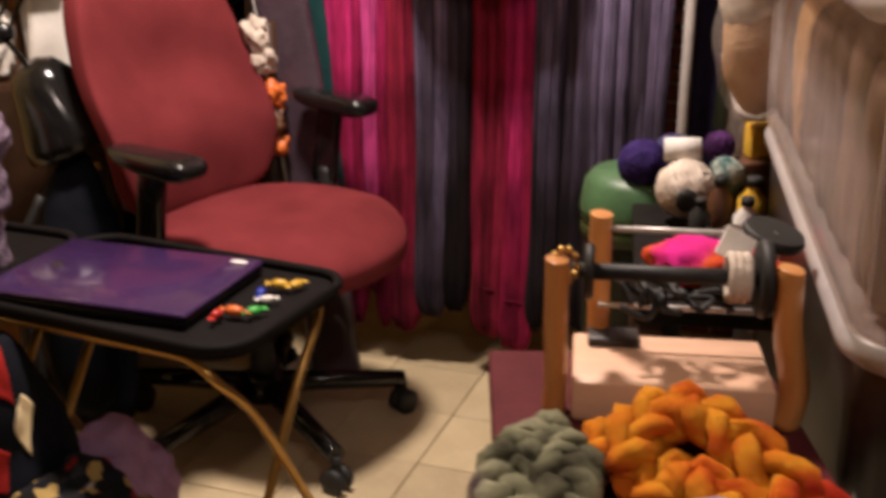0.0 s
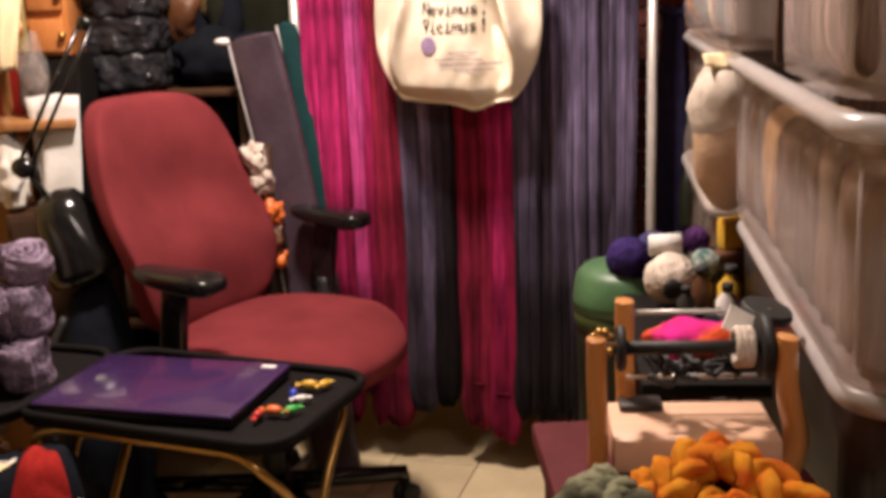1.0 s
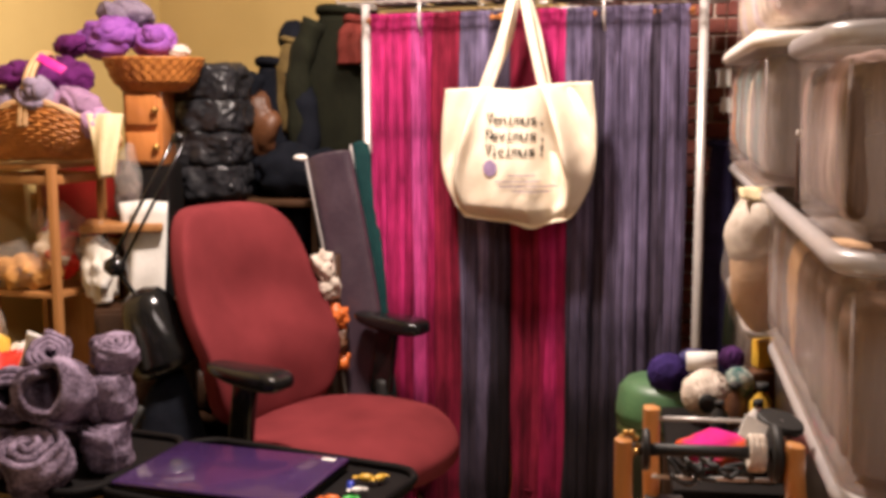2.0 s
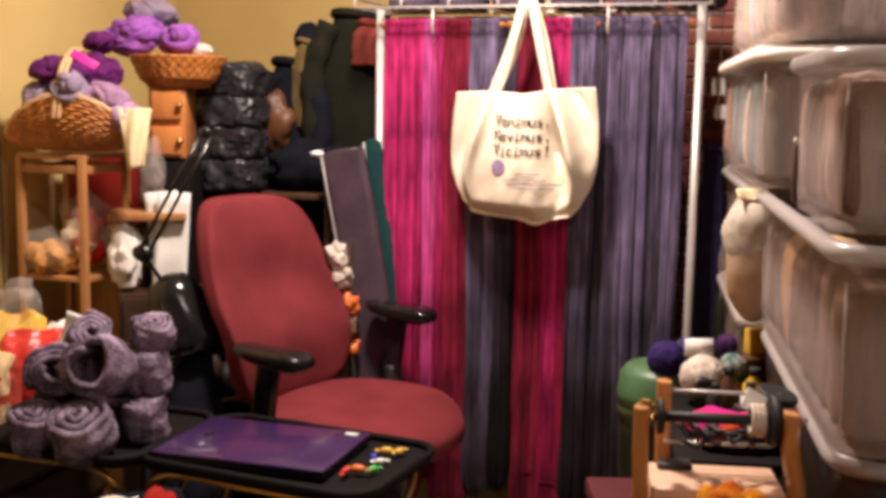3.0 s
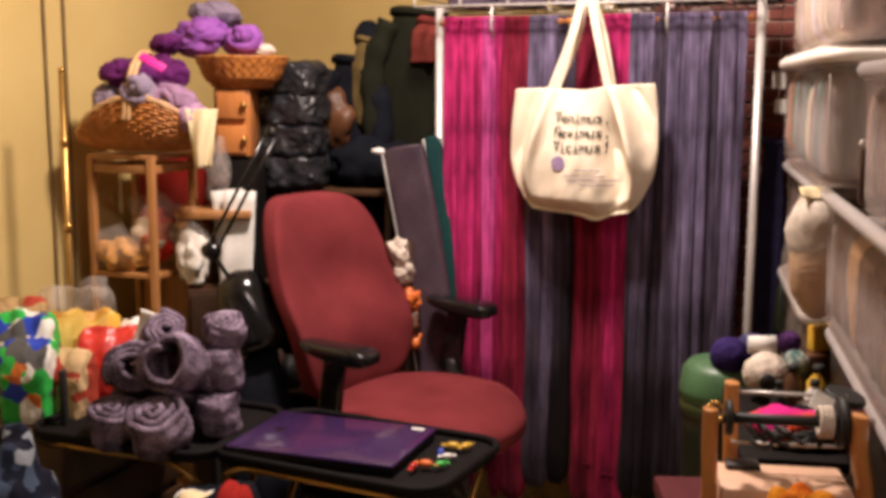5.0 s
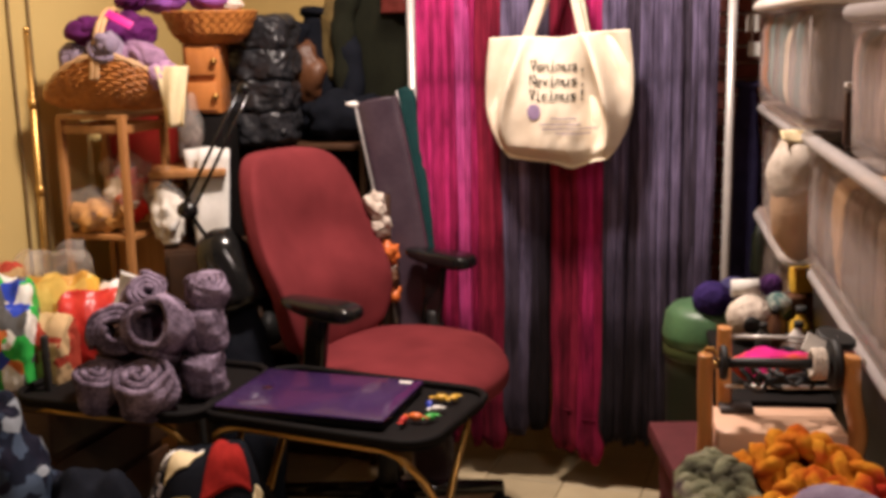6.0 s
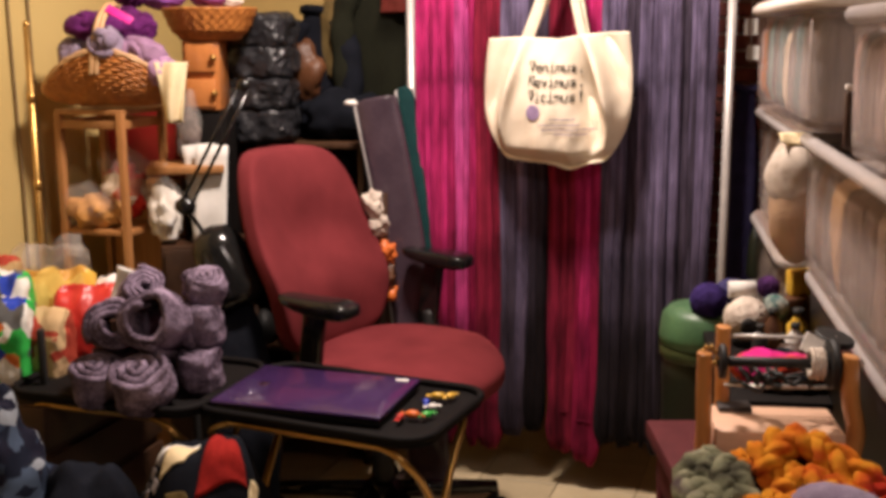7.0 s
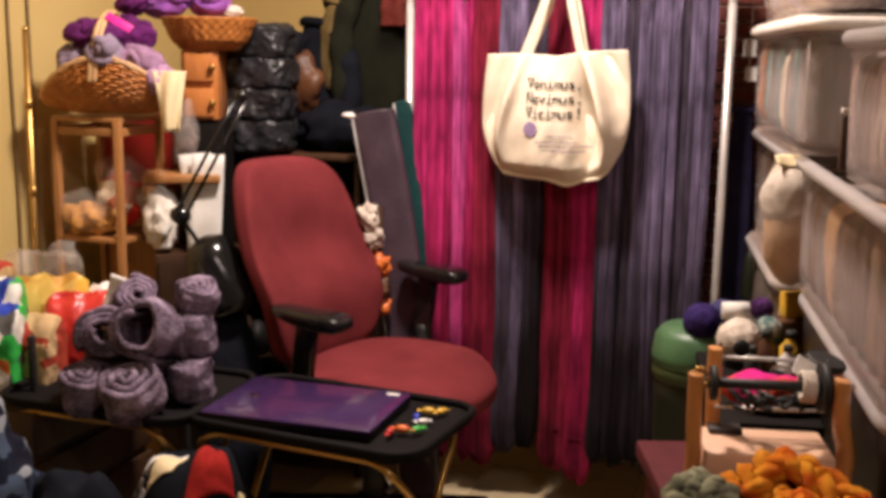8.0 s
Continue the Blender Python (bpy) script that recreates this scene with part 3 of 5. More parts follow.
        for a, b in zip(rows, rows[1:]):
            for k in range(4):
                bm.faces.new((a[k], a[(k + 1) % 4], b[(k + 1) % 4], b[k]))
        bm.faces.new(rows[0][::-1])
        bm.faces.new(rows[-1])
        part(name, bm, "canvas", t)
    strap(-0.036, "handle", 0.0)
    strap(0.004, "handle", 0.006)

    def on_front(bm, lift=0.0035):
        """Lays a flat print, drawn in x and z, onto the bag's front."""
        f = skin(-1)
        for v in bm.verts:
            vv = (ztop - v.co.z) / (ztop - zlow)
            a = v.co.x / half_width(vv)
            v.co.y = f((a + 1) / 2, vv).y - lift + v.co.y
        return bm
    step = 0.0172
    for line, z in (("Venimus,", 1.191), ("Nevimus,", 1.154), ("Vicimus!", 1.117)):
        row = bmesh.new()
        for k, ch in enumerate(line):
            bm = lettering(ch, 0.038)
            xs = [v.co.x for v in bm.verts]
            mid = (min(xs) + max(xs)) / 2
            wide = min(1.0, 0.0168 / max(1e-4, max(xs) - min(xs)))
            for v in bm.verts:
                v.co.x = (v.co.x - mid) * wide
            if ch == "i":
                rbox(bm, 0.0145, 0.0024, 0.0012, Matrix.Translation((0, 0.0012, 0)), 0)
            if ch in "VN":
                rbox(bm, 0.0165, 0.0022, 0.0012, Matrix.Translation((0, 0.0265, 0)), 0)
            bmesh.ops.transform(bm, matrix=Matrix.Translation((-0.052 + step * k, 0, z)) @ pose(0, 0, 0, 90, 0, 0), verts=bm.verts)
            me = bpy.data.meshes.new("glyph")
            bm.to_mesh(me)
            bm.free()
            row.from_mesh(me)
            bpy.data.meshes.remove(me)
        part("print_line", on_front(row), "ink", t, "black lettering")
    dot = bmesh.new()
    n = 26
    vs = [dot.verts.new((-0.046 + 0.0195 * (1 + 0.05 * math.sin(9 * k)) * math.cos(2 * math.pi * k / n), 0,
                         1.088 + 0.0195 * math.sin(2 * math.pi * k / n))) for k in range(n)]
    c = dot.verts.new((-0.046, 0, 1.088))
    for k in range(n):
        dot.faces.new((vs[k], vs[(k + 1) % n], c))
    part("printed_dot", on_front(dot), "lilacdot", t, "round lilac print")
    for k, (x, w, z) in enumerate(((0.0, 0.06, 1.072), (-0.03, 0.10, 1.058), (-0.02, 0.125, 1.046), (0.01, 0.08, 1.034))):
        bm = bmesh.new()
        m = 12
        up = [bm.verts.new((x + w * i / m, 0, z)) for i in range(m + 1)]
        lo = [bm.verts.new((x + w * i / m, 0, z - 0.0022)) for i in range(m + 1)]
        for i in range(m):
            bm.faces.new((up[i], up[i + 1], lo[i + 1], lo[i]))
        part("small_print", on_front(bm), "lilacdot", t, "thin line of small print")


tote_bag()


# ---- office chair ----
def office_chair():
    t = thing("office_chair", turn(-0.174, 2.705, 0, -30), "red fabric office chair with black armrests and star base", "chair")

    def cushion(sx, sy, sz, fn, n=20):
        bm = bmesh.new()
        bmesh.ops.create_cube(bm, size=2)
        bmesh.ops.subdivide_edges(bm, edges=bm.edges[:], cuts=n, use_grid_fill=True)
        for v in bm.verts:
            x, y, z = v.co
            k = (abs(x) ** 5 + abs(y) ** 5 + abs(z) ** 5) ** 0.2
            x, y, z = x / k, y / k, z / k
            v.co = fn(x, y, z, sx, sy, sz)
        for f in bm.faces:
            f.smooth = True
        return bm

    def seat_fn(x, y, z, sx, sy, sz):
        w = sy * (1 - 0.10 * (x < 0) * x * x)
        r = math.hypot(x, y)
        px = x * sx * (1 - 0.13 * y * y)
        drop = -0.045 * max(0, x - 0.45) ** 1.5 * 2.2
        return Vector((px, y * w * (1 - 0.16 * x * x), z * sz * (1 - 0.25 * r * r) + drop + 0.012 * y * y))
    bm = cushion(0.25, 0.24, 0.048, seat_fn)
    bmesh.ops.translate(bm, verts=bm.verts, vec=(0.058, 0, 0.472))
    part("seat", bm, "chair", t)
    part("seat_shell", box(0.36, 0.36, 0.03, Matrix.Translation((0.03, 0, 0.425)), 0.014, 3), "blackmatt", t)

    def back_fn(x, y, z, sx, sy, sz):
        w = sy * (0.98 - 0.10 * z * z - 0.10 * max(0, z))
        h = z * sz
        lumbar = 0.03 * math.exp(-((z + 0.35) / 0.4) ** 2) - 0.018 * math.exp(-((z - 0.15) / 0.3) ** 2) * math.exp(-(y / 0.5) ** 2)
        lean = -0.30 * (h + sz)
        return Vector((x * sx * (1 - 0.25 * y * y) + lumbar + lean + 0.05 * y * y, y * w, h))
    bm = cushion(0.048, 0.242, 0.252, back_fn)
    bmesh.ops.translate(bm, verts=bm.verts, vec=(-0.175, 0, 0.748))
    part("backrest", bm, "chair", t)

    def shell_fn(x, y, z, sx, sy, sz):
        p = back_fn(x, y, z, sx, sy, sz)
        return p + Vector((-0.05, 0, 0))
    bm = cushion(0.02, 0.205, 0.225, shell_fn, 10)
    bmesh.ops.translate(bm, verts=bm.verts, vec=(-0.175, 0, 0.738))
    part("back_shell", bm, "blackmatt", t)
    part("back_stem", tube(bmesh.new(), arc([(-0.05, 0, 0.41), (-0.22, 0, 0.41), (-0.27, 0, 0.5), (-0.31, 0, 0.68)], 6), 0.024, 8), "blackmatt", t)
    for s in (-1, 1):
        arm = thing_part("armrest", t, (0.0, s * 0.272, 0.018 if s > 0 else 0.0))
        pad = bmesh.new()
        bmesh.ops.create_cube(pad, size=2)
        bmesh.ops.subdivide_edges(pad, edges=pad.edges[:], cuts=8, use_grid_fill=True)
        for v in pad.verts:
            x, y, z = v.co
            k = (abs(x) ** 4 + abs(y) ** 4 + abs(z) ** 4) ** 0.25
            x, y, z = x / k, y / k, z / k
            v.co = Vector((x * 0.104 + 0.008, y * (0.040 + 0.008 * x), z * (0.021 + 0.006 * x) * (1 - 0.2 * x * x) + 0.010 * x * x * (x < 0) - 0.004 * x + 0.670))
        for f in pad.faces:
            f.smooth = True
        part("arm_pad", pad, "black", arm)
        post = bmesh.new()
        rbox(post, 0.058, 0.03, 0.20, Matrix.Translation((-0.01, 0, 0.58)) @ pose(0, 0, 0, 0, 8, 0), 0.01, 3)
        part("arm_post", smooth(post), "black", arm)
        part("arm_bracket", tube(bmesh.new(), arc([(-0.015, 0, 0.52), (-0.01, -s * 0.02, 0.44), (0.0, -s * 0.10, 0.405), (0.0, -s * 0.2, 0.41)], 6), 0.02, 8), "blackmatt", arm)
    part("gas_column", lathe(bmesh.new(), [(0.026, 0.10), (0.026, 0.27), (0.018, 0.27), (0.018, 0.40), (0.05, 0.405), (0.05, 0.42)], 18), "blackmatt", t)
    part("tilt_box", box(0.2, 0.14, 0.05, Matrix.Translation((0, 0, 0.395)), 0.012), "blackmatt", t)
    part("base_hub", lathe(bmesh.new(), [(0.05, 0.085), (0.05, 0.13), (0.035, 0.145), (0.03, 0.145)], 18), "black", t)
    for k in range(5):
        a = radians(48.0 + 72 * k)
        leg = bmesh.new()
        tube(leg, [(0.03 * math.cos(a), 0.03 * math.sin(a), 0.115), (0.16 * math.cos(a), 0.16 * math.sin(a), 0.10), (0.315 * math.cos(a), 0.315 * math.sin(a), 0.082)], [0.026, 0.023, 0.019], 8)
        leg = part("base_leg", leg, "black", t)
        cas = bmesh.new()
        m = Matrix.Translation((0.315 * math.cos(a), 0.315 * math.sin(a), 0.0275)) @ pose(0, 0, 0, 0, 0, math.degrees(a) + 25)
        for s in (-1, 1):
            lathe(cas, [(0.012, -0.009), (0.0275, -0.007), (0.0275, 0.007), (0.012, 0.009)], 16, m @ Matrix.Translation((0, s * 0.013, 0)) @ pose(0, 0, 0, 90, 0, 0))
        tube(cas, [(0.315 * math.cos(a), 0.315 * math.sin(a), 0.05), (0.315 * math.cos(a), 0.315 * math.sin(a), 0.08)], 0.009, 8)
        part("caster", cas, "blackmatt", leg)
    return t


def thing_part(name, parent, at):
    ob = new(name)
    ob.empty_display_size = 0.03
    ob.parent = parent
    ob.location = at
    return ob


office_chair()


# ---- tray tables ----
def tray_table(m, sx, sy, label, rim=0.008):
    """A folding tray table: a black tray with a raised lip on two crossed brass tube frames."""
    t = thing("tray_table", m, label, "table")
    top = bmesh.new()
    rbox(top, sx, sy, 0.010, Matrix.Translation((0, 0, 0.560)), 0.0, 1)
    corner = [e for e in top.edges if abs(e.verts[0].co.z - e.verts[1].co.z) > 0.005]
    bmesh.ops.bevel(top, geom=corner, offset=0.06, segments=8, affect="EDGES", profile=0.5)
    part("tray_top", smooth(top), "tray", t)
    loop, r = [], 0.06
    for cx, cy, a0 in ((1, 1, 0), (-1, 1, 90), (-1, -1, 180), (1, -1, 270)):
        for k in range(7):
            a = radians(a0 + 15 * k)
            loop.append((cx * (sx / 2 - r) + r * math.cos(a), cy * (sy / 2 - r) + r * math.sin(a), 0.572))
    part("tray_lip", tube(bmesh.new(), loop + [loop[0]], rim, 8), "tray", t)
    for s, name in ((-1, "front_frame"), (1, "rear_frame")):
        w = sx / 2 - 0.03 - (0.016 if s > 0 else 0)
        y0, y1 = s * (sy / 2 - 0.015), -s * (sy / 2 + 0.03)
        path = [(-w, y1, 0.012), (-w, y0 * 0.3 + y1 * 0.7, 0.17), (-w, y0 * 0.75 + y1 * 0.25, 0.42), (-w + 0.005, y0 * 0.97, 0.515), (-w + 0.05, y0, 0.545),
                (-w * 0.5, y0, 0.548), (0, y0, 0.548), (w * 0.5, y0, 0.548), (w - 0.05, y0, 0.545), (w - 0.005, y0 * 0.97, 0.515),
                (w, y0 * 0.75 + y1 * 0.25, 0.42), (w, y0 * 0.3 + y1 * 0.7, 0.17), (w, y1, 0.012)]
        part(name, tube(bmesh.new(), arc(path, 6), 0.0075, 10), "brass", t, "bent brass tube")
        for e in (0, -1):
            part("foot_cap", tube(bmesh.new(), [(path[e][0], path[e][1], 0.0), (path[e][0], path[e][1] + s * 0.012, 0.035)], 0.010, 10), "blackmatt", t)
    return t


TABLE = turn(-0.215, 2.11, -0.006, -24)
tray_table(TABLE, 0.505, 0.33, "black folding tray table on bent brass legs")
TRAY2 = turn(-0.655, 2.245, 0, -20)
tray_table(TRAY2, 0.44, 0.34, "black folding tray table under rolled wool batts")


def laptop():
    t = thing("laptop", TABLE @ turn(-0.05, -0.012, 0.566, 7), "closed laptop computer with a glossy purple lid", "laptop")
    part("base", box(0.352, 0.242, 0.012, Matrix.Translation((0, 0, 0.008)), 0.004), "black", t)
    part("lid", box(0.355, 0.245, 0.009, Matrix.Translation((0, 0, 0.0195)), 0.004, 3), "laptop", t, "glossy purple lid")
    part("hinge", tube(bmesh.new(), [(-0.11, 0.124, 0.013), (0.11, 0.124, 0.013)], 0.006, 8), "blackmatt", t)
    part("lid_badge", box(0.026, 0.012, 0.001, Matrix.Translation((0.145, 0.10, 0.0246)), 0), "white", t, "small pale badge")
    for x, y in ((-0.12, 0.0),):
        part("lid_badge", lathe(bmesh.new(), [(0.011, 0.0240), (0.011, 0.0247)], 18, Matrix.Translation((x, y, 0))), "chrome", t, "round silver badge")
    for x in (-0.14, 0.14):
        for y in (-0.09, 0.09):
            part("rubber_foot", lathe(bmesh.new(), [(0.007, 0), (0.007, 0.003)], 10, Matrix.Translation((x, y, 0))), "blackmatt", t)


laptop()


def sweet(x, y, material, rot, label, s=1.0):
    t = thing("wrapped_sweet", TABLE @ turn(x, y, 0.572, rot), label, "sweet", "sweets on the tray table")
    part("wrapper", lump(bmesh.new(), (0, 0, 0.008 * s), (0.017 * s, 0.010 * s, 0.009 * s), 0.3, 60, 2, x * 31), material, t)
    for q in (-1, 1):
        part("twist", sheet(5, 3, lambda u, v: Vector((q * (0.014 + 0.014 * u) * s, (v - 0.5) * 0.018 * u * s, (0.008 + 0.004 * math.sin(9 * v)) * s)), 0.0006), material, t)


for x, y, c, r, lab, s in ((0.192, 0.075, "yellow", 20, "yellow wrapped sweet on the black tray", 1.1), (0.212, 0.088, "yellow", 70, "yellow wrapped sweet on the black tray", 0.9),
                           (0.182, 0.035, "blue", 120, "shiny blue wrapped sweet on the tray", 0.9), (0.205, 0.018, "white", 40, "white wrapped sweet on the black tray", 0.8),
                           (0.192, -0.045, "orange", 10, "orange wrapped sweet on the black tray", 1.15), (0.215, -0.03, "brightgreen", 60, "green wrapped sweet on the black tray", 0.9),
                           (0.175, -0.065, "red", 100, "red wrapped sweet on the black tray", 0.9)):
    sweet(x - 0.014, y, c, r, lab, s * 0.8)


# ---- rolled batts on the second tray ----
def wool_roll(m, r, length, label, hole=0.22):
    """A rolled wool batt: a spiral sheet of soft wool."""
    rnd = random.Random(int(r * 9000 + length * 777 + m.translation.x * 1000))
    turns, n = (1.5, 70) if hole > 0.5 else (3.2, 96)
    ph = rnd.uniform(0, 6)

    def fn(u, v):
        a = ph + turns * 2 * math.pi * u
        rad = r * (hole + (1 - hole) * u) * (1 + 0.05 * math.sin(3 * a + 5 * v) + 0.16 * noise.noise(Vector((math.cos(a) * 1.6, math.sin(a) * 1.6, v * 2 + ph))))
        ripple = 0.02 * math.sin(2 * a + ph) * length
        z = (v - 0.5) * length * (1 + 0.12 * (1 - u)) + ripple
        rad *= 1 - 0.10 * abs(2 * v - 1) ** 4 + 0.03 * math.sin(v * 19 + 2 * math.cos(a) + ph)
        return Vector((rad * math.cos(a), rad * math.sin(a), z))
    ob = part("wool_roll", sheet(n, 12, fn, 0.011 * r / 0.055), "batt")
    ob.matrix_world = m
    return tagged(ob, label, "wool", "rolled batts on the tray")


ROLL = "lilac-grey wool batt rolled up on the tray"
Z2 = 0.566
for x, y, z, r, l, rx, rz, hole in ((-0.705, 2.09, 0.048, 0.056, 0.082, 24, 10, 0.12), (-0.605, 2.06, 0.05, 0.068, 0.084, 26, -15, 0.10), (-0.508, 2.17, 0.048, 0.052, 0.085, 8, -30, 0.2),
                                    (-0.678, 2.15, 0.142, 0.060, 0.12, 74, 10, 0.42), (-0.582, 2.14, 0.155, 0.068, 0.13, 72, -14, 0.70), (-0.51, 2.19, 0.138, 0.054, 0.085, 12, -40, 0.2),
                                    (-0.655, 2.26, 0.185, 0.05, 0.10, 60, 30, 0.3), (-0.505, 2.21, 0.208, 0.05, 0.06, 14, 20, 0.2), (-0.61, 2.28, 0.06, 0.055, 0.12, 10, 0, 0.2), (-0.71, 2.26, 0.06, 0.05, 0.12, 12, 0, 0.2)):
    wool_roll(pose(x, y, Z2 + z, rx, 0, rz), r, l, ROLL, hole)


# ---- plant stand with basket ----
STAND = turn(-0.905, 2.965, 0, -18.4)


def wooden_stand():
    t = thing("wooden_stand", STAND, "slim oak shelf stand with square posts and three shelves", "shelf")
    for sx in (-1, 1):
        for sy in (-1, 1):
            part("post", box(0.019, 0.019, 1.09, Matrix.Translation((sx * 0.095, sy * 0.095, 0.545)), 0.002), "wood", t)
    for z in (0.25, 0.775):
        part("shelf_board", box(0.205, 0.205, 0.016, Matrix.Translation((0, 0, z)), 0.003), "wood", t)
    part("shelf_board", box(0.205, 0.205, 0.014, Matrix.Translation((0, 0, 1.092)), 0.003), "wood", t)
    for s in (-1, 1):
        part("rail", box(0.19, 0.012, 0.022, Matrix.Translation((0, s * 0.095, 1.06)), 0.002), "wood", t)
        part("rail", box(0.012, 0.19, 0.022, Matrix.Translation((s * 0.095, 0, 1.06)), 0.002), "wood", t)


wooden_stand()


def wicker_basket():
    t = thing("wicker_basket", turn(-0.875, 2.905, 1.101, 0), "honey-coloured wicker basket with arched handle, full of wool", "basket")

    def rim(a):
        return 0.04 + 0.10 * math.sin(a) ** 2

    def wall(a, s):
        k = math.sin(s * math.pi / 2) ** 0.6
        return Vector((0.18 * k * math.cos(a), 0.10 * k * math.sin(a), 0.006 + rim(a) * (1 - math.cos(s * math.pi / 2)) ** 0.8))
    weave = bmesh.new()
    rows, n = 15, 60
    for j in range(rows):
        s = 0.18 + 0.82 * j / (rows - 1)
        pts = []
        for k in range(n + 1):
            a = 2 * math.pi * k / n
            p = wall(a, s)
            p += Vector((p.x, p.y, 0)).normalized() * 0.0028 * (1 if (k + j) % 2 else -1)
            pts.append(p)
        tube(weave, pts, 0.0042, 5, False)
    part("weave", weave, "wicker", t)
    inner = sheet(40, 8, lambda u, v: wall(2 * math.pi * u, 0.1 + 0.9 * v) * 0.985, 0.002)
    part("lining", inner, "wicker", t)
    ribs = bmesh.new()
    for k in range(30):
        a = 2 * math.pi * k / 30
        tube(ribs, [wall(a, 0.08 + 0.92 * i / 6) * 1.012 for i in range(7)], 0.0034, 5)
    part("ribs", ribs, "wicker", t, "row of bent cane ribs")
    edge = bmesh.new()
    for o in (0.0, math.pi):
        tube(edge, [wall(2 * math.pi * k / 60, 1) + Vector((0, 0, 0.004 + 0.004 * math.sin(k * 1.3 + o))) for k in range(61)], 0.006, 6, False)
    part("rim", edge, "cane", t)
    hb = bmesh.new()
    for o in (-0.006, 0.006):
        tube(hb, arc([(o - 0.02, -0.098, 0.09), (o - 0.012, -0.10, 0.14), (o, -0.075, 0.225), (o + 0.008, 0.0, 0.265), (o, 0.075, 0.225), (o - 0.01, 0.10, 0.12)], 8), 0.0075, 7)
    part("handle", hb, "cane", t, "pale bent-cane handle")


wicker_basket()


def wool_lump(at, radii, material, label, seed, rough=0.22, rz=0.0):
    """Loose roving folded on itself: a soft lump grooved where the strips lie over one another."""
    bm = lump(bmesh.new(), (0, 0, 0), radii, rough, 16, 5, seed)
    axis = Vector((math.cos(seed), 0.4 * math.sin(seed * 2), 0.7)).normalized()
    for v in bm.verts:
        d = v.co.normalized()
        groove = abs(math.sin(5.5 * d.dot(axis) + 2.2 * noise.noise(d * 1.7 + Vector((seed, 0, 0))) + seed))
        v.co *= 0.90 + 0.16 * groove ** 0.5 + 0.03 * noise.noise(d * 14)
    return solo("wool_tuft", bm, material, turn(*at, rz), label, "wool", "wool on the baskets")


wool_lump((-0.80, 2.88, 1.235), (0.075, 0.06, 0.05), "lilac", "pale lilac wool roving spilling from the basket", 1.0, rz=-30)
wool_lump((-0.735, 2.87, 1.19), (0.05, 0.05, 0.04), "lilac", "pale lilac wool roving spilling from the basket", 5.0, rz=-40)
wool_lump((-0.915, 2.92, 1.31), (0.075, 0.06, 0.04), "darkplum", "dark plum wool heaped on the basket", 2.0, rz=20)
wool_lump((-0.965, 2.92, 1.235), (0.055, 0.05, 0.05), "greylilac", "grey-lilac wool heaped in the basket", 3.0)
wool_lump((-0.84, 2.96, 1.30), (0.08, 0.05, 0.06), "darkplum", "dark plum wool heaped on the basket", 4.0, rz=-20)


def swirl(m, r, length, material, label):
    """A coil of roving that shows its winding at the end."""
    bm = bmesh.new()
    pts = []
    for k in range(64):
        a = k * 0.42
        q = r * (0.15 + 0.85 * k / 63)
        pts.append((q * math.cos(a), q * math.sin(a), 0.01 * math.sin(k * 0.6)))
    tube(bm, pts, [0.4 * r + 0.004 * math.sin(k) for k in range(64)], 8)
    for v in bm.verts:
        v.co.z *= length / (0.8 * r)
    return solo("wool_coil", bm, material, m, label, "wool", "wool on the baskets")


swirl(pose(-0.868, 2.83, 1.268, 78, 0, -12), 0.034, 0.05, "greylilac", "grey-lilac roving wound into a coil")
solo("pink_label", box(0.075, 0.004, 0.022, bevel=0.001), "hotpink", pose(-0.83, 2.84, 1.34, -30, 28, -10), "hot pink paper band round the wool", "label")
cloth = sheet(12, 16, lambda u, v: Vector((0.085 * u * (1 - 0.55 * v) + 0.03 * v, -0.05 * math.sin(1.5 * v) + 0.012 * math.sin(7 * u + 3 * v), 0.03 - 0.15 * v ** 1.2)), 0.002)
solo("cream_cloth", cloth, "cream", turn(-0.745, 2.82, 1.19, 10), "cream cotton cloth hanging out of the basket", "cloth")


def shallow_basket():
    t = thing("shallow_basket", turn(-0.655, 3.10, 0, 0), "shallow orange-brown wicker basket with flared rim", "basket")

    def woven(z0, z1, r0, r1, rows):
        def fn(u, v):
            a = 2 * math.pi * u
            k = math.sin(v * rows * math.pi) * (1 if int(u * 56) % 2 else -1)
            rad = r0 + (r1 - r0) * v + 0.0022 * k + 0.0012 * math.sin(a * 28)
            return Vector((rad * math.cos(a), rad * math.sin(a), z0 + (z1 - z0) * v))
        return sheet(112, rows * 3, fn, 0.003)
    part("body", woven(1.275, 1.30, 0.07, 0.10, 2), "wicker", t)
    part("rim", woven(1.298, 1.362, 0.10, 0.128, 5), "wicker", t, "flared woven rim")
    part("bottom", lathe(bmesh.new(), [(0.085, 1.276), (0.11, 1.335), (0.112, 1.355), (0.02, 1.358)], 28), "wicker", t)


shallow_basket()


def cabinet(m, sx, sy, h, material, label, doors=2):
    """A plain cabinet: carcass, doors and knobs."""
    t = thing("cabinet", m, label, "cabinet")
    part("carcass", box(sx, sy, h, Matrix.Translation((0, 0, h / 2)), 0.004), material, t)
    for k in range(doors):
        z = h * (k + 0.5) / doors
        d = part("door", box(sx - 0.02, 0.014, h / doors - 0.02, Matrix.Translation((0, -sy / 2 - 0.007, z)), 0.003), material, t)
        part("knob", lump(bmesh.new(), (sx * 0.38, -sy / 2 - 0.022, z), (0.010, 0.010, 0.010), 0, 1, 2), "brass", d)


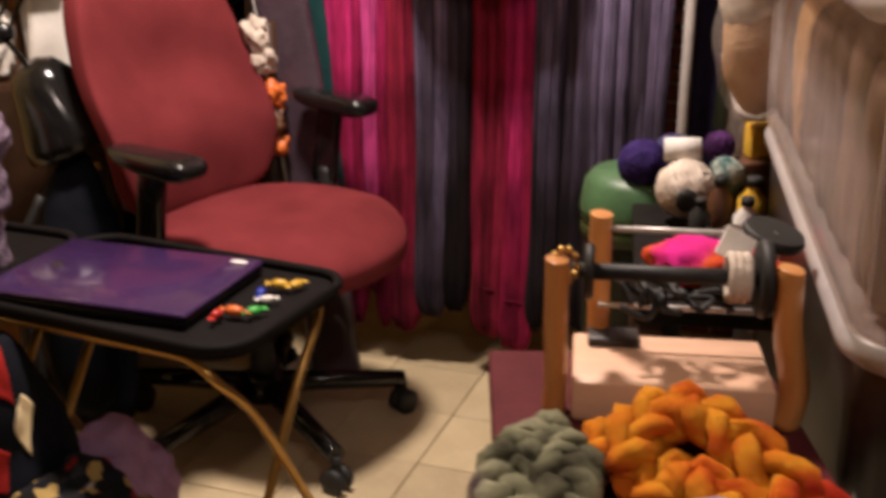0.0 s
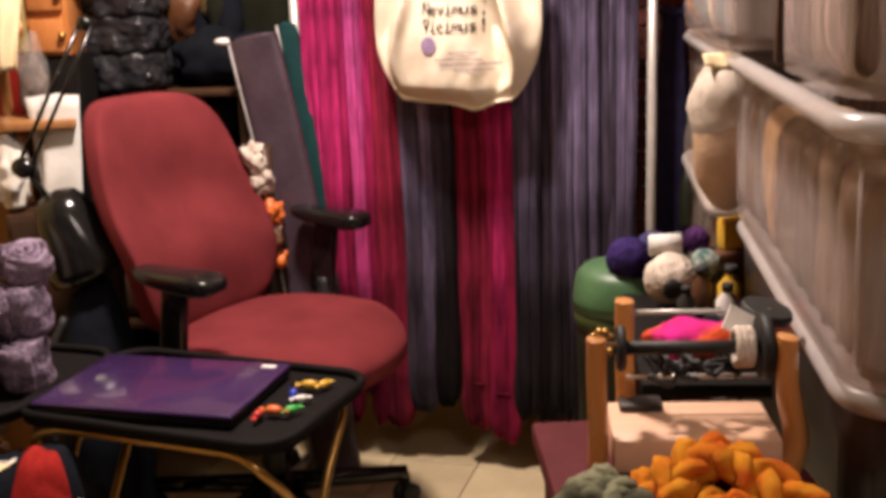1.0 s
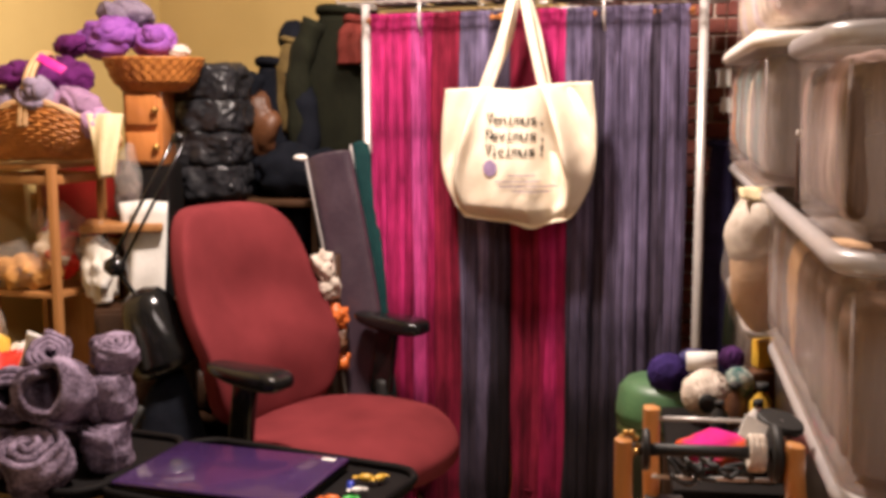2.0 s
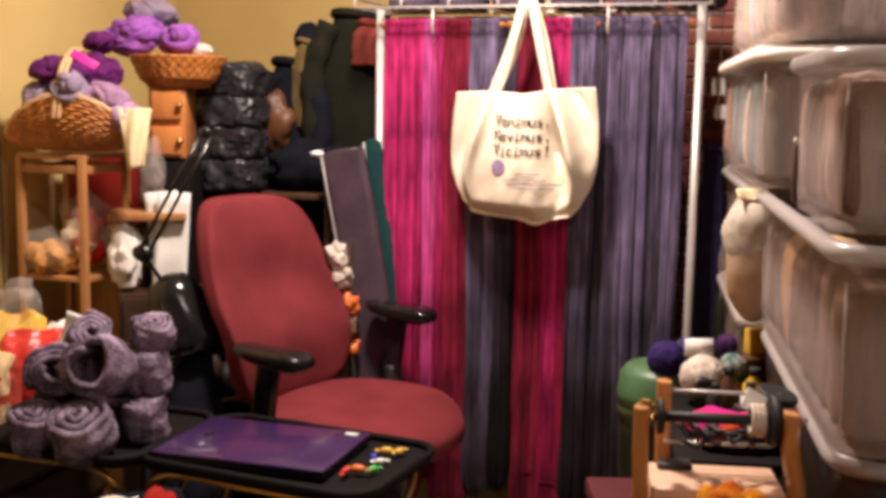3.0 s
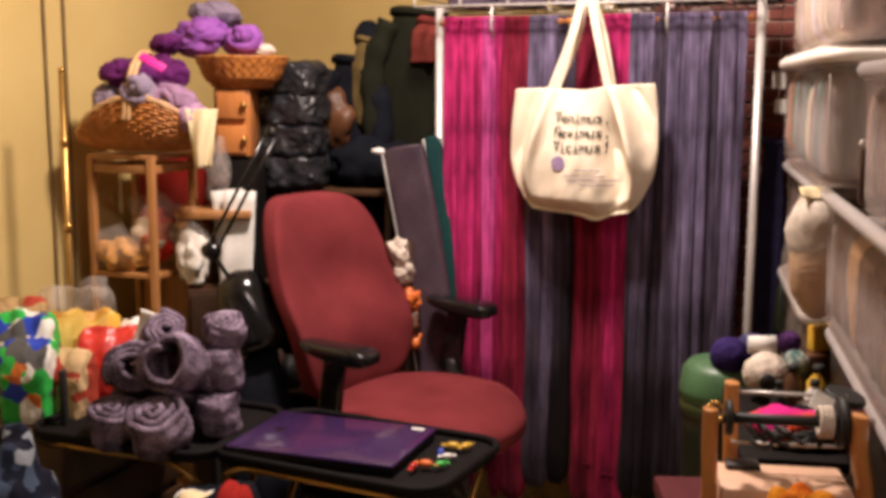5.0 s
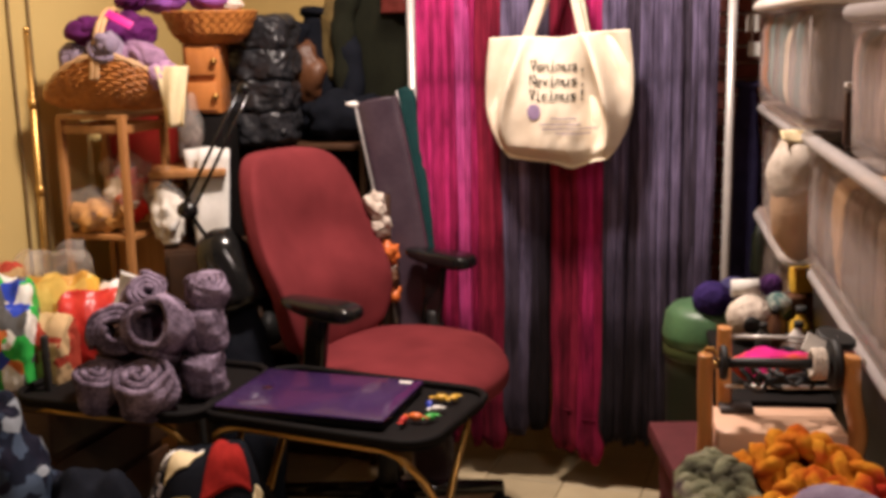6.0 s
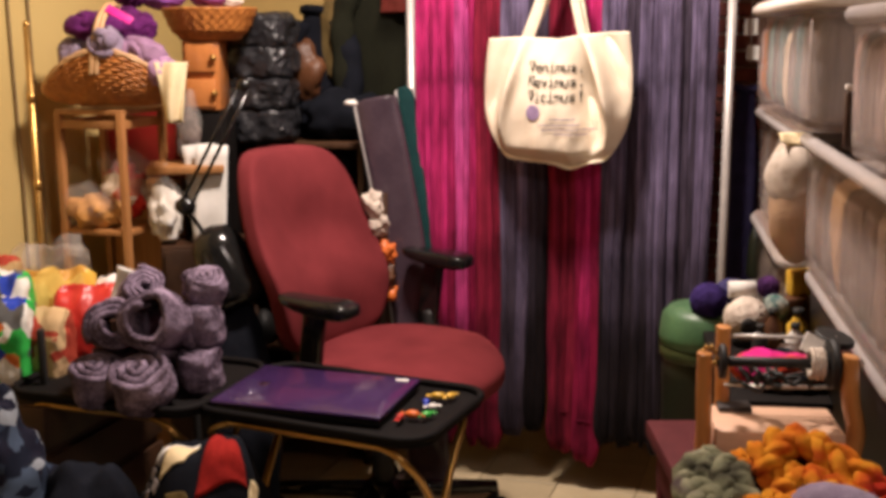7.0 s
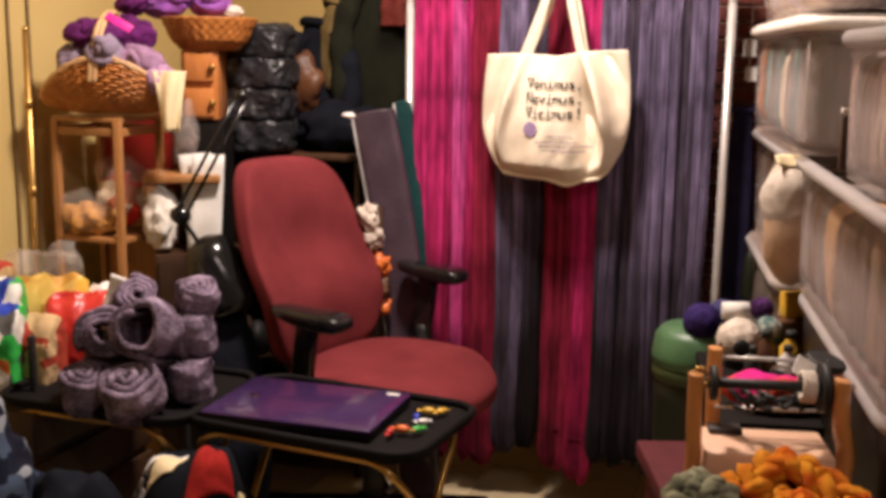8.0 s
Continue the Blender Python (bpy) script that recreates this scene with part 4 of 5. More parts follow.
cabinet(turn(-0.672, 3.12, 0, 0), 0.12, 0.15, 1.085, "ebony", "tall narrow black cabinet under the orange one", 3)
cabinet(turn(-0.672, 3.10, 1.085, 0), 0.10, 0.13, 0.19, "orangewood", "small orange wooden cabinet carrying a shallow basket", 2)
wool_lump((-0.77, 3.10, 1.418), (0.075, 0.06, 0.052), "violet", "bright violet wool coiled on the shallow basket", 11.0, 0.3, 15)
wool_lump((-0.65, 3.10, 1.405), (0.055, 0.055, 0.042), "violet", "bright violet wool coiled on the shallow basket", 12.0, 0.3, -10)
wool_lump((-0.86, 3.08, 1.395), (0.045, 0.05, 0.03), "darkplum", "dark plum wool beside the violet coil", 15.0)
swirl(pose(-0.645, 3.055, 1.405, 70, 0, -15), 0.03, 0.045, "violet", "violet roving wound into a coil")
wool_lump((-0.745, 3.17, 1.475), (0.075, 0.055, 0.04), "greylilac", "fluffy pale grey-lilac wool on top", 13.0, 0.3)
wool_lump((-0.60, 3.12, 1.378), (0.03, 0.035, 0.02), "wool", "tuft of natural white wool on the shallow basket", 14.0)

# ---- stand contents ----
solo("red_box", box(0.25, 0.13, 0.20, bevel=0.004), "redbox", turn(-0.85, 3.19, 0.99, -18.4), "dark red cardboard box behind the stand", "box")
cabinet(turn(-0.85, 3.19, 0, -18.4), 0.25, 0.13, 0.888, "wood", "wooden cabinet under the dark red box", 2)


def plastic_pack(m, sx, sy, sz, fill, label, film=True, seed=1.0):
    """A clear bag with something in it and a crumpled neck."""
    t = thing("plastic_bag", m, label, "bag", "plastic bags of craft supplies")
    part("filling", lump(bmesh.new(), (0, 0, sz * 0.36), (sx * 0.44, sy * 0.44, sz * 0.38), 0.45, 34, 4, seed, 0.001), fill, t)
    if film:
        bm = lump(bmesh.new(), (0, 0, sz * 0.5), (sx * 0.5, sy * 0.5, sz * 0.5), 0.3, 18, 3, seed + 3, 0.0)
        for v in bm.verts:
            if v.co.z > sz * 0.7:
                v.co.x *= 1 + 0.25 * math.sin(v.co.x * 160)
                v.co.z += 0.02 * noise.noise(v.co * 60)
        part("film", bm, "film", t, "crumpled clear film")
    return t


plastic_pack(STAND @ turn(-0.02, -0.06, 0.783), 0.19, 0.12, 0.12, "tan", "clear bag of tan filling on stand's shelf", True, 1)
plastic_pack(STAND @ turn(0.03, 0.0, 0.80), 0.15, 0.10, 0.20, "redprint", "red and white packet in clear film", True, 2)
plastic_pack(turn(-0.755, 2.90, 0.75), 0.09, 0.09, 0.20, "white", "clear bag with white packets beside stand", True, 3)
plastic_pack(turn(-0.70, 2.98, 0.95), 0.07, 0.06, 0.19, "greyfleece", "crumpled clear bag hanging below the basket", True, 4)
solo("bag_shelf", box(0.2, 0.2, 0.02), "wood", turn(-0.71, 2.97, 0.938, 12), "small oak wall shelf beside the stand", "shelf")
cabinet(turn(-0.66, 2.955, 0, 12), 0.24, 0.16, 0.738, "brown", "low dark wooden cabinet beside the stand", 2)
for k, (x, z, r) in enumerate(((-0.655, 0.873, -5), (-0.632, 0.873, 3))):
    bm = sheet(6, 8, lambda u, v: Vector((0.085 * (u - 0.5), 0.012 * math.sin(2.5 * v), 0.26 * (v - 0.5))), 0.0015)
    solo("paper_sheet", bm, "white", pose(x, 2.92 - 0.02 * k, z, -5, r, 8), "white paper sheets standing against the wall clutter", "paper", "paper sheets")

# ---- brass pole ----
pole = thing("brass_pole", turn(-1.02, 2.70, 0), "tall thin brass pole with joint collars against wall", "pole")
part("rod", tube(bmesh.new(), [(0, 0, 0), (0.004, 0, 1.31)], 0.008, 10), "brass", pole)
for z in (0.925, 1.14):
    part("collar", tube(bmesh.new(), [(0.003, 0, z - 0.012), (0.003, 0, z + 0.012)], 0.010, 10), "brass", pole)
part("finial", lump(bmesh.new(), (0.004, 0, 1.315), (0.008, 0.008, 0.01), 0, 1, 2), "brass", pole)
for x, y in ((-1.146, 2.93), (-1.121, 3.005)):
    solo("wall_cable", tube(bmesh.new(), arc([(x - 0.002, y - 0.005, 0.0), (x + 0.003, y + 0.004, 0.8), (x, y, 1.4), (x + 0.004, y, 2.42)], 10), 0.0042, 6), "cable", Matrix(), "thin tan cable running up the cream wall", "cable", "cables on the wall")


# ---- desk lamp ----
def desk_lamp():
    t = thing("desk_lamp", turn(-0.565, 2.70, 0), "black swing-arm desk lamp with glossy enamel shade", "lamp")
    part("pole", tube(bmesh.new(), [(-0.02, 0.08, 0.0), (-0.02, 0.08, 0.72)], 0.008, 8), "blackmatt", t)
    part("base", lathe(bmesh.new(), [(0.09, 0), (0.09, 0.015), (0.02, 0.025)], 20, Matrix.Translation((-0.02, 0.08, 0))), "blackmatt", t)
    for o in (0, 0.028):
        part("arm", tube(bmesh.new(), [(-0.10 + o, 0.0, 0.875), (0.05 + o, 0.03, 1.16)], 0.0045, 8), "black", t)
    part("arm", tube(bmesh.new(), [(-0.02, 0.08, 0.72), (-0.09, 0.0, 0.87)], 0.006, 8), "black", t)
    part("elbow", lump(bmesh.new(), (-0.09, 0.0, 0.87), (0.028, 0.02, 0.024), 0.15, 30, 2), "black", t)
    part("elbow", lump(bmesh.new(), (0.062, 0.03, 1.165), (0.018, 0.014, 0.016), 0.1, 30, 2), "black", t)
    head = bmesh.new()
    m = pose(-0.03, -0.02, 0.815, 10, -22, 0)
    lathe(head, [(0.02, 0.0), (0.045, -0.01), (0.062, -0.04), (0.075, -0.085), (0.10, -0.15), (0.103, -0.18), (0.099, -0.18), (0.07, -0.085), (0.02, -0.03)], 30, m)
    part("shade", head, "black", t)
    part("shade_lining", lathe(bmesh.new(), [(0.0985, -0.177), (0.094, -0.155), (0.066, -0.08)], 30, m), "green", t, "pale green enamel lining")


desk_lamp()
pack = thing("black_backpack", turn(-0.53, 2.68, 0.0), "soft black backpack standing behind the tray", "bag")
part("body", lump(bmesh.new(), (0, 0, 0.3), (0.10, 0.10, 0.32), 0.14, 8, 4, 9, 0.0), "navy", pack)
part("front_pocket", lump(bmesh.new(), (0.01, -0.085, 0.24), (0.075, 0.04, 0.15), 0.12, 9, 3, 4, 0.02), "navy", pack)
part("strap", tube(bmesh.new(), arc([(-0.05, -0.06, 0.56), (-0.09, -0.09, 0.45), (-0.09, -0.09, 0.25), (-0.06, -0.07, 0.1)], 6), 0.010, 6), "blackmatt", pack)

# ---- corner clutter behind the chair ----
def liner_stack():
    t = thing("black_bags", turn(-0.545, 3.25, 0, -14), "stack of goods wrapped in shiny black plastic", "bag")
    for k, z in enumerate((1.03, 1.12, 1.21, 1.30)):
        bm = bmesh.new()
        bmesh.ops.create_cube(bm, size=2)
        bmesh.ops.subdivide_edges(bm, edges=bm.edges[:], cuts=22, use_grid_fill=True)
        for v in bm.verts:
            x, y, zz = v.co
            q = (abs(x) ** 6 + abs(y) ** 6 + abs(zz) ** 6) ** (1 / 6)
            p = Vector((x / q * 0.098, y / q * 0.085, zz / q * 0.052))
            w = noise.noise(p * 24 + Vector((k * 7, 0, 0))) + 0.9 * abs(noise.noise(p * 45 + Vector((0, k * 5, 0)))) - 0.3
            v.co = p * (1 + 0.13 * w) + Vector((0, 0, z))
        for f in bm.faces:
            f.smooth = True
        part("wrapped_pack", bm, "foil", t)


liner_stack()
cab = thing("dark_cabinet", turn(-0.44, 3.36, 0, -18), "dark brown shelf unit crowded with small craft things", "shelf")
part("side", box(0.02, 0.26, 0.98, Matrix.Translation((-0.24, 0, 0.49))), "brown", cab)
part("side", box(0.02, 0.26, 0.98, Matrix.Translation((0.24, 0, 0.49))), "brown", cab)
part("back", box(0.48, 0.012, 0.98, Matrix.Translation((0, 0.125, 0.49)), 0), "brown", cab)
for z in (0.1, 0.33, 0.56, 0.78, 0.97):
    part("shelf_board", box(0.46, 0.25, 0.018, Matrix.Translation((0, 0, z))), "brown", cab)
rnd = random.Random(5)
for k in range(26):
    z = (0.109, 0.339, 0.569, 0.789)[k % 4]
    h = rnd.uniform(0.05, 0.16)
    c = rnd.choice(("brown", "leather", "blackmatt", "brown", "wool", "orange", "blackmatt", "leather"))
    bm = lump(bmesh.new(), (0, 0, h / 2), (rnd.uniform(0.025, 0.05), 0.05, h / 2), 0.3, 25, 2, k, 0.0)
    ob = solo("craft_pouch", bm, c, cab.matrix_world @ turn(-0.20 + 0.38 * ((k // 4) + rnd.uniform(0, 0.6)) / 6.7, rnd.uniform(-0.07, 0.0), z), "small dim bundle of craft material on shelf", "bundle", "bundles on the dark shelf")
for k, (x, z, c, s) in enumerate(((-0.205, 0.83, "wool", 0.03), (-0.19, 0.77, "wool", 0.026), (-0.172, 0.69, "orange", 0.028), (-0.18, 0.63, "leather", 0.034), (-0.165, 0.58, "orange", 0.024))):
    solo("yarn_tangle", lump(bmesh.new(), (0, 0, 0), (s, s, s * 1.15), 0.5, 45, 4, k), c, turn(x, 3.0, z), ("natural white" if c == "wool" else "orange-tan") + " tangle of yarn on a dark post", "yarn", "tangles behind the chair")
solo("yarn_post", tube(bmesh.new(), [(-0.19, 3.045, 0), (-0.19, 3.045, 0.85)], 0.022, 10), "brown", Matrix(), "dark wooden post carrying tangled yarn", "stand")


def hanging_coat(m, w, h, material, label, seed, depth=0.05):
    """A garment on a hook: a folded body that widens from the neck, a collar, and sleeves where it is a coat."""
    t = thing("hanging_garment", m, label, "garment", "garments on the wall hooks")

    def fn(u, v):
        a = u * 2 * math.pi
        k = (0.55 + 0.45 * min(1, v * 3.5)) * (1 + 0.14 * math.sin(5 * a + seed) * v + 0.1 * noise.noise(Vector((math.cos(a), math.sin(a), 3 * v + seed))))
        return Vector((w / 2 * k * math.cos(a), depth * k * math.sin(a), -h * v))
    part("body", sheet(48, 18, fn, 0.003), material, t)
    ring = [(0.3 * w * math.cos(a), 0.6 * depth * math.sin(a), 0.004 * math.sin(2 * a)) for a in (2 * math.pi * k / 16 for k in range(17))]
    part("collar", tube(bmesh.new(), ring, min(0.014, 0.1 * w), 7, False), material, t)
    if w > 0.2:
        for q in (-1, 1):
            line = arc([(q * 0.30 * w, -0.5 * depth, -0.03), (q * 0.46 * w, -0.9 * depth, -0.16), (q * 0.44 * w, -1.1 * depth, -0.34), (q * 0.40 * w, -1.0 * depth, -0.5)], 6)
            part("sleeve", tube(bmesh.new(), line, [0.036 + 0.004 * math.sin(1.7 * k + seed) for k in range(len(line))], 10), material, t)


hanging_coat(turn(-0.17, 3.32, 1.50, -18), 0.28, 0.62, "coat", "dark green wool coat hanging on the wall", 1.0)
hanging_coat(turn(-0.13, 3.27, 1.47, -18), 0.12, 0.12, "coatred", "dull red scarf hanging over the green coat", 2.0, 0.04)
hanging_coat(turn(-0.33, 3.34, 1.42, -18), 0.09, 0.26, "khaki", "khaki cloth bag hanging on a hook", 3.0, 0.03)
solo("black_hat", lump(bmesh.new(), (0, 0, 0), (0.045, 0.035, 0.05), 0.3, 18, 3, 3), "navy", turn(-0.325, 3.36, 1.425), "soft black cap hanging on a wall hook", "hat")
hanging_coat(turn(-0.37, 3.37, 1.36, -18), 0.22, 0.55, "navy", "black jacket hanging in the corner", 7.0, 0.04)
solo("leather_bag", lump(bmesh.new(), (0, 0, 0), (0.055, 0.05, 0.10), 0.35, 16, 4, 4), "leather", turn(-0.415, 3.36, 1.19), "brown leather bag on the shelf unit", "bag")
solo("black_case", lump(bmesh.new(), (0, 0, 0), (0.12, 0.06, 0.07), 0.35, 14, 4, 4), "navy", turn(-0.30, 3.27, 1.06), "soft black case lying on the shelf unit", "bag")


def cloth_bolt(m, w, h, material, label):
    """A folded length of cloth in clear film, standing on end and bowing to one side."""
    t = thing("cloth_bolt", m, label, "cloth", "bolts of cloth")
    bow = lambda z: 0.02 * math.sin(3 * (z - 0.224))

    def fn(u, v):
        a = u * 2 * math.pi
        x = w / 2 * math.copysign(abs(math.cos(a)) ** 0.5, math.cos(a))
        y = 0.02 * math.copysign(abs(math.sin(a)) ** 0.6, math.sin(a))
        y += 0.004 * noise.noise(Vector((x * 20, v * 8, 1)))
        return Vector((x + bow(v * h), y, v * h))
    part("folded_cloth", sheet(32, 20, fn), material, t)
    part("top_fold", lump(bmesh.new(), (bow(h), 0, h), (w / 2, 0.02, 0.008), 0.1, 10, 2), material, t)
    # Milky bar along the film's edge: its whitish highlight given as colour.
    part("film_edge", tube(bmesh.new(), [(-w / 2 + bow(h * i / 10), -0.018 + 0.004 * math.sin(i * 2), h * i / 10) for i in range(11)], 0.0035, 6), "rim", t, "crumpled film edge, its highlight put into a milky colour")
    return t


cloth_bolt(pose(-0.07, 3.02, 0.22, -3, -9.5, -10) @ Matrix.Translation((0, 0, -0.224)), 0.12, 1.124, "boltpurple", "mauve-grey cloth bolt in clear film, leaning")
cloth_bolt(pose(-0.040, 3.078, 0.22, -3, -6, -10) @ Matrix.Translation((0, 0, -0.222)), 0.05, 1.142, "teal", "dark teal cloth bolt leaning beside mauve one")
tip = solo("film_tip", lump(bmesh.new(), (0, 0, 0), (0.02, 0.012, 0.008), 0.3, 60, 2), "white", turn(-0.262, 3.01, 1.105), "shiny white twist of plastic film", "film")


# ---- bags on the west side ----
def crumpled(m, r, material, label, seed, name="crumpled_bag"):
    """A bag of thin plastic, creased all over, with a ragged gathered top."""
    bm = bmesh.new()
    made = bmesh.ops.create_icosphere(bm, subdivisions=5, radius=1)
    for v in made["verts"]:
        d = v.co.normalized()
        e = (abs(d.x) ** 9 + abs(d.y) ** 9 + abs(d.z) ** 9) ** (1 / 9)
        p = Vector((d.x / e * r[0], d.y / e * r[1], d.z / e * r[2]))
        q = p * 24 + Vector((seed * 3, seed, 0))
        crease = abs(noise.noise(q)) + 0.6 * abs(noise.noise(q * 2.1)) + 0.4 * abs(noise.noise(q * 4.3))
        h = p.z / r[2]
        p.y *= 1 - 0.85 * max(0, (h - 0.2) / 0.8) ** 2
        p.x *= 1 + 0.06 * h
        p *= 0.92 + 0.12 * crease
        p.y += 0.010 * math.sin(p.x * 120 + seed) * max(0, h - 0.5)
        p.z += 0.012 * noise.noise(Vector((p.x * 30, seed, 1))) * max(0, h)
        p.z = max(p.z + r[2] * 0.8, 0.0)
        v.co = p
    for f in bm.faces:
        f.smooth = True
    return solo(name, bm, material, m, label, "bag", "crumpled bags beside the tray")


crate = thing("storage_crate", turn(-0.93, 2.38, 0, -18), "brown slatted wooden crate under the crumpled bags", "crate")
part("box_body", box(0.34, 0.40, 0.556, Matrix.Translation((0, 0, 0.278)), 0.004), "brown", crate)
for k in range(5):
    part("slat", box(0.36, 0.012, 0.09, Matrix.Translation((0, -0.206, 0.06 + 0.11 * k)), 0.003), "brown", crate)
    part("slat", box(0.012, 0.42, 0.09, Matrix.Translation((0.176, 0, 0.06 + 0.11 * k)), 0.003), "brown", crate)
crumpled(turn(-0.80, 2.40, 0.558, 12), (0.078, 0.055, 0.100), "red", "shiny plain red plastic bag", 1)
crumpled(turn(-0.875, 2.31, 0.558, -14), (0.050, 0.045, 0.085), "tanprint", "tan and red printed plastic bag", 2)
crumpled(turn(-0.93, 2.50, 0.558), (0.09, 0.05, 0.14), "film", "crumpled clear plastic bag with a fold", 3)
crumpled(turn(-0.895, 2.46, 0.558, 8), (0.08, 0.05, 0.115), "yellowprint", "golden-yellow printed plastic bag, crumpled", 4)
crumpled(turn(-0.95, 2.28, 0.558), (0.055, 0.05, 0.10), "mixprint", "green, white and blue printed plastic bag", 5)
crumpled(turn(-0.985, 2.36, 0.558), (0.06, 0.05, 0.125), "mixprint", "green, white and blue printed plastic bag", 6)
crumpled(turn(-1.03, 2.43, 0.558), (0.06, 0.05, 0.135), "tanprint", "tan printed paper bag, crumpled", 8)
crumpled(turn(-0.76, 2.49, 0.558), (0.06, 0.05, 0.10), "white", "white crumpled plastic bag", 9)
solo("white_card", sheet(6, 10, lambda u, v: Vector((0.05 * (u - 0.5), 0.004 * math.sin(4 * v), 0.09 * v)), 0.001), "white", pose(-0.725, 2.34, 0.70, -8, 16, -10), "white card standing among the crumpled bags", "card")
solo("plastic_fold", sheet(14, 6, lambda u, v: Vector((0.13 * (u - 0.5), 0.02 * math.sin(8 * u) * v, 0.05 * v + 0.04 * u + 0.008 * math.sin(11 * u))), 0.001), "film", turn(-0.90, 2.44, 0.76, 14), "folded edge of a clear plastic sheet", "plastic film")
solo("black_strip", box(0.014, 0.02, 0.17, bevel=0.004), "blackmatt", turn(-0.855, 2.22, 0.60), "upright black plastic strip by the bags", "strip")


# ---- heap of printed cloth ----
def cloth_heap(m, r, material, label, seed, flat=0.0):
    bm = lump(bmesh.new(), (0, 0, 0), r, 0.30, 9, 5, seed, flat)
    for v in bm.verts:
        v.co += v.co.normalized() * 0.016 * (abs(noise.noise(v.co * 26 + Vector((seed, 0, 0)))) - 0.2)
        v.co.z = max(v.co.z, flat)
    return solo("printed_cloth", bm, material, m, label, "cloth", "heap of cloth by the trays")


def quilt_heap():
    """A bundled quilt: a dark mound with angular patches sewn over it."""
    t = thing("bundled_quilt", turn(-0.475, 1.99, 0.0), "bundled patchwork quilt in black, red and cream", "quilt")

    def at(u, v, lift=0.0):
        w = math.sqrt(max(0.0, 1 - u * u))
        d = Vector((u, -math.cos(v) * w, math.sin(v) * w))
        p = Vector((0.145 * d.x, 0.12 * d.y, 0.27 * d.z))
        k = 1 + 0.20 * noise.noise(p * 9 + Vector((2, 0, 5))) + 0.07 * abs(noise.noise(p * 19 + Vector((0, 4, 0))))
        p = p * k + d * lift + Vector((0, 0, 0.265))
        p.z = max(p.z, 0.0)
        return p
    bm = sheet(48, 60, lambda u, v: at(-0.999 + 1.998 * u, -math.pi + 2 * math.pi * v))
    bmesh.ops.remove_doubles(bm, verts=bm.verts, dist=0.0005)
    part("quilt_body", bm, "navy", t)
    quads = [("redcloth", (0.02, 0.72), (0.62, 0.98), (0.42, 1.36), (0.16, 1.52)), ("redcloth", (0.08, 0.25), (0.58, 0.30), (0.62, 0.62), (0.10, 0.55)),
             ("cream", (-0.46, 0.98), (-0.14, 1.08), (0.0, 1.42), (-0.32, 1.30)), ("white", (-0.58, 1.36), (-0.10, 1.52), (-0.04, 1.66), (-0.52, 1.50)),
             ("cream", (0.64, 0.80), (0.78, 0.70), (0.74, 1.22), (0.65, 1.12)), ("khaki", (-0.30, 0.55), (0.02, 0.60), (-0.10, 0.78), (-0.36, 0.80))]
    for k in range(9):
        u, v = -0.84 + 0.13 * (k % 3) + 0.06 * (k // 3), 0.70 + 0.26 * (k // 3)
        quads.append(("hankgrey", (u - 0.05, v), (u, v - 0.1), (u + 0.05, v), (u, v + 0.1)))
    for c, a, b, e, f in quads:
        def on(u, v):
            pu = (a[0] * (1 - u) + b[0] * u) * (1 - v) + (f[0] * (1 - u) + e[0] * u) * v
            pv = (a[1] * (1 - u) + b[1] * u) * (1 - v) + (f[1] * (1 - u) + e[1] * u) * v
            return at(pu, pv, 0.004)
        part("patch", sheet(14, 14, on, 0.0025), c, t)


quilt_heap()
cloth_heap(turn(-0.70, 1.96, 0.22), (0.16, 0.12, 0.28), "navy", "crumpled navy-black cloth bag", 2.0, -0.22)
cloth_heap(turn(-0.86, 1.93, 0.28), (0.12, 0.13, 0.34), "bluepatch", "blue and white printed cloth heap", 3.0, -0.28)
cloth_heap(turn(-0.33, 1.97, 0.15), (0.14, 0.13, 0.2), "patch", "crumpled patchwork-print cloth under the tray table", 4.0, -0.15)
cloth_heap(turn(-0.34, 2.22, 0.12), (0.10, 0.10, 0.16), "lilac", "dusty pink cloth heap under tray table", 5.0, -0.12)


# ---- electric spinner on the maroon stool ----
def stool():
    t = thing("maroon_stool", turn(0.408, 1.29, 0, 0), "maroon painted wooden stool under the spinner", "stool")
    part("top", box(0.256, 0.42, 0.025, Matrix.Translation((0, 0, 0.7265)), 0.004), "maroon", t)
    for sx in (-1, 1):
        for sy in (-1, 1):
            part("leg", box(0.035, 0.035, 0.714, Matrix.Translation((sx * 0.095, sy * 0.18, 0.357)), 0.004), "maroon", t)
        part("apron", box(0.02, 0.33, 0.05, Matrix.Translation((sx * 0.11, 0, 0.688)), 0.003), "maroon", t)


stool()


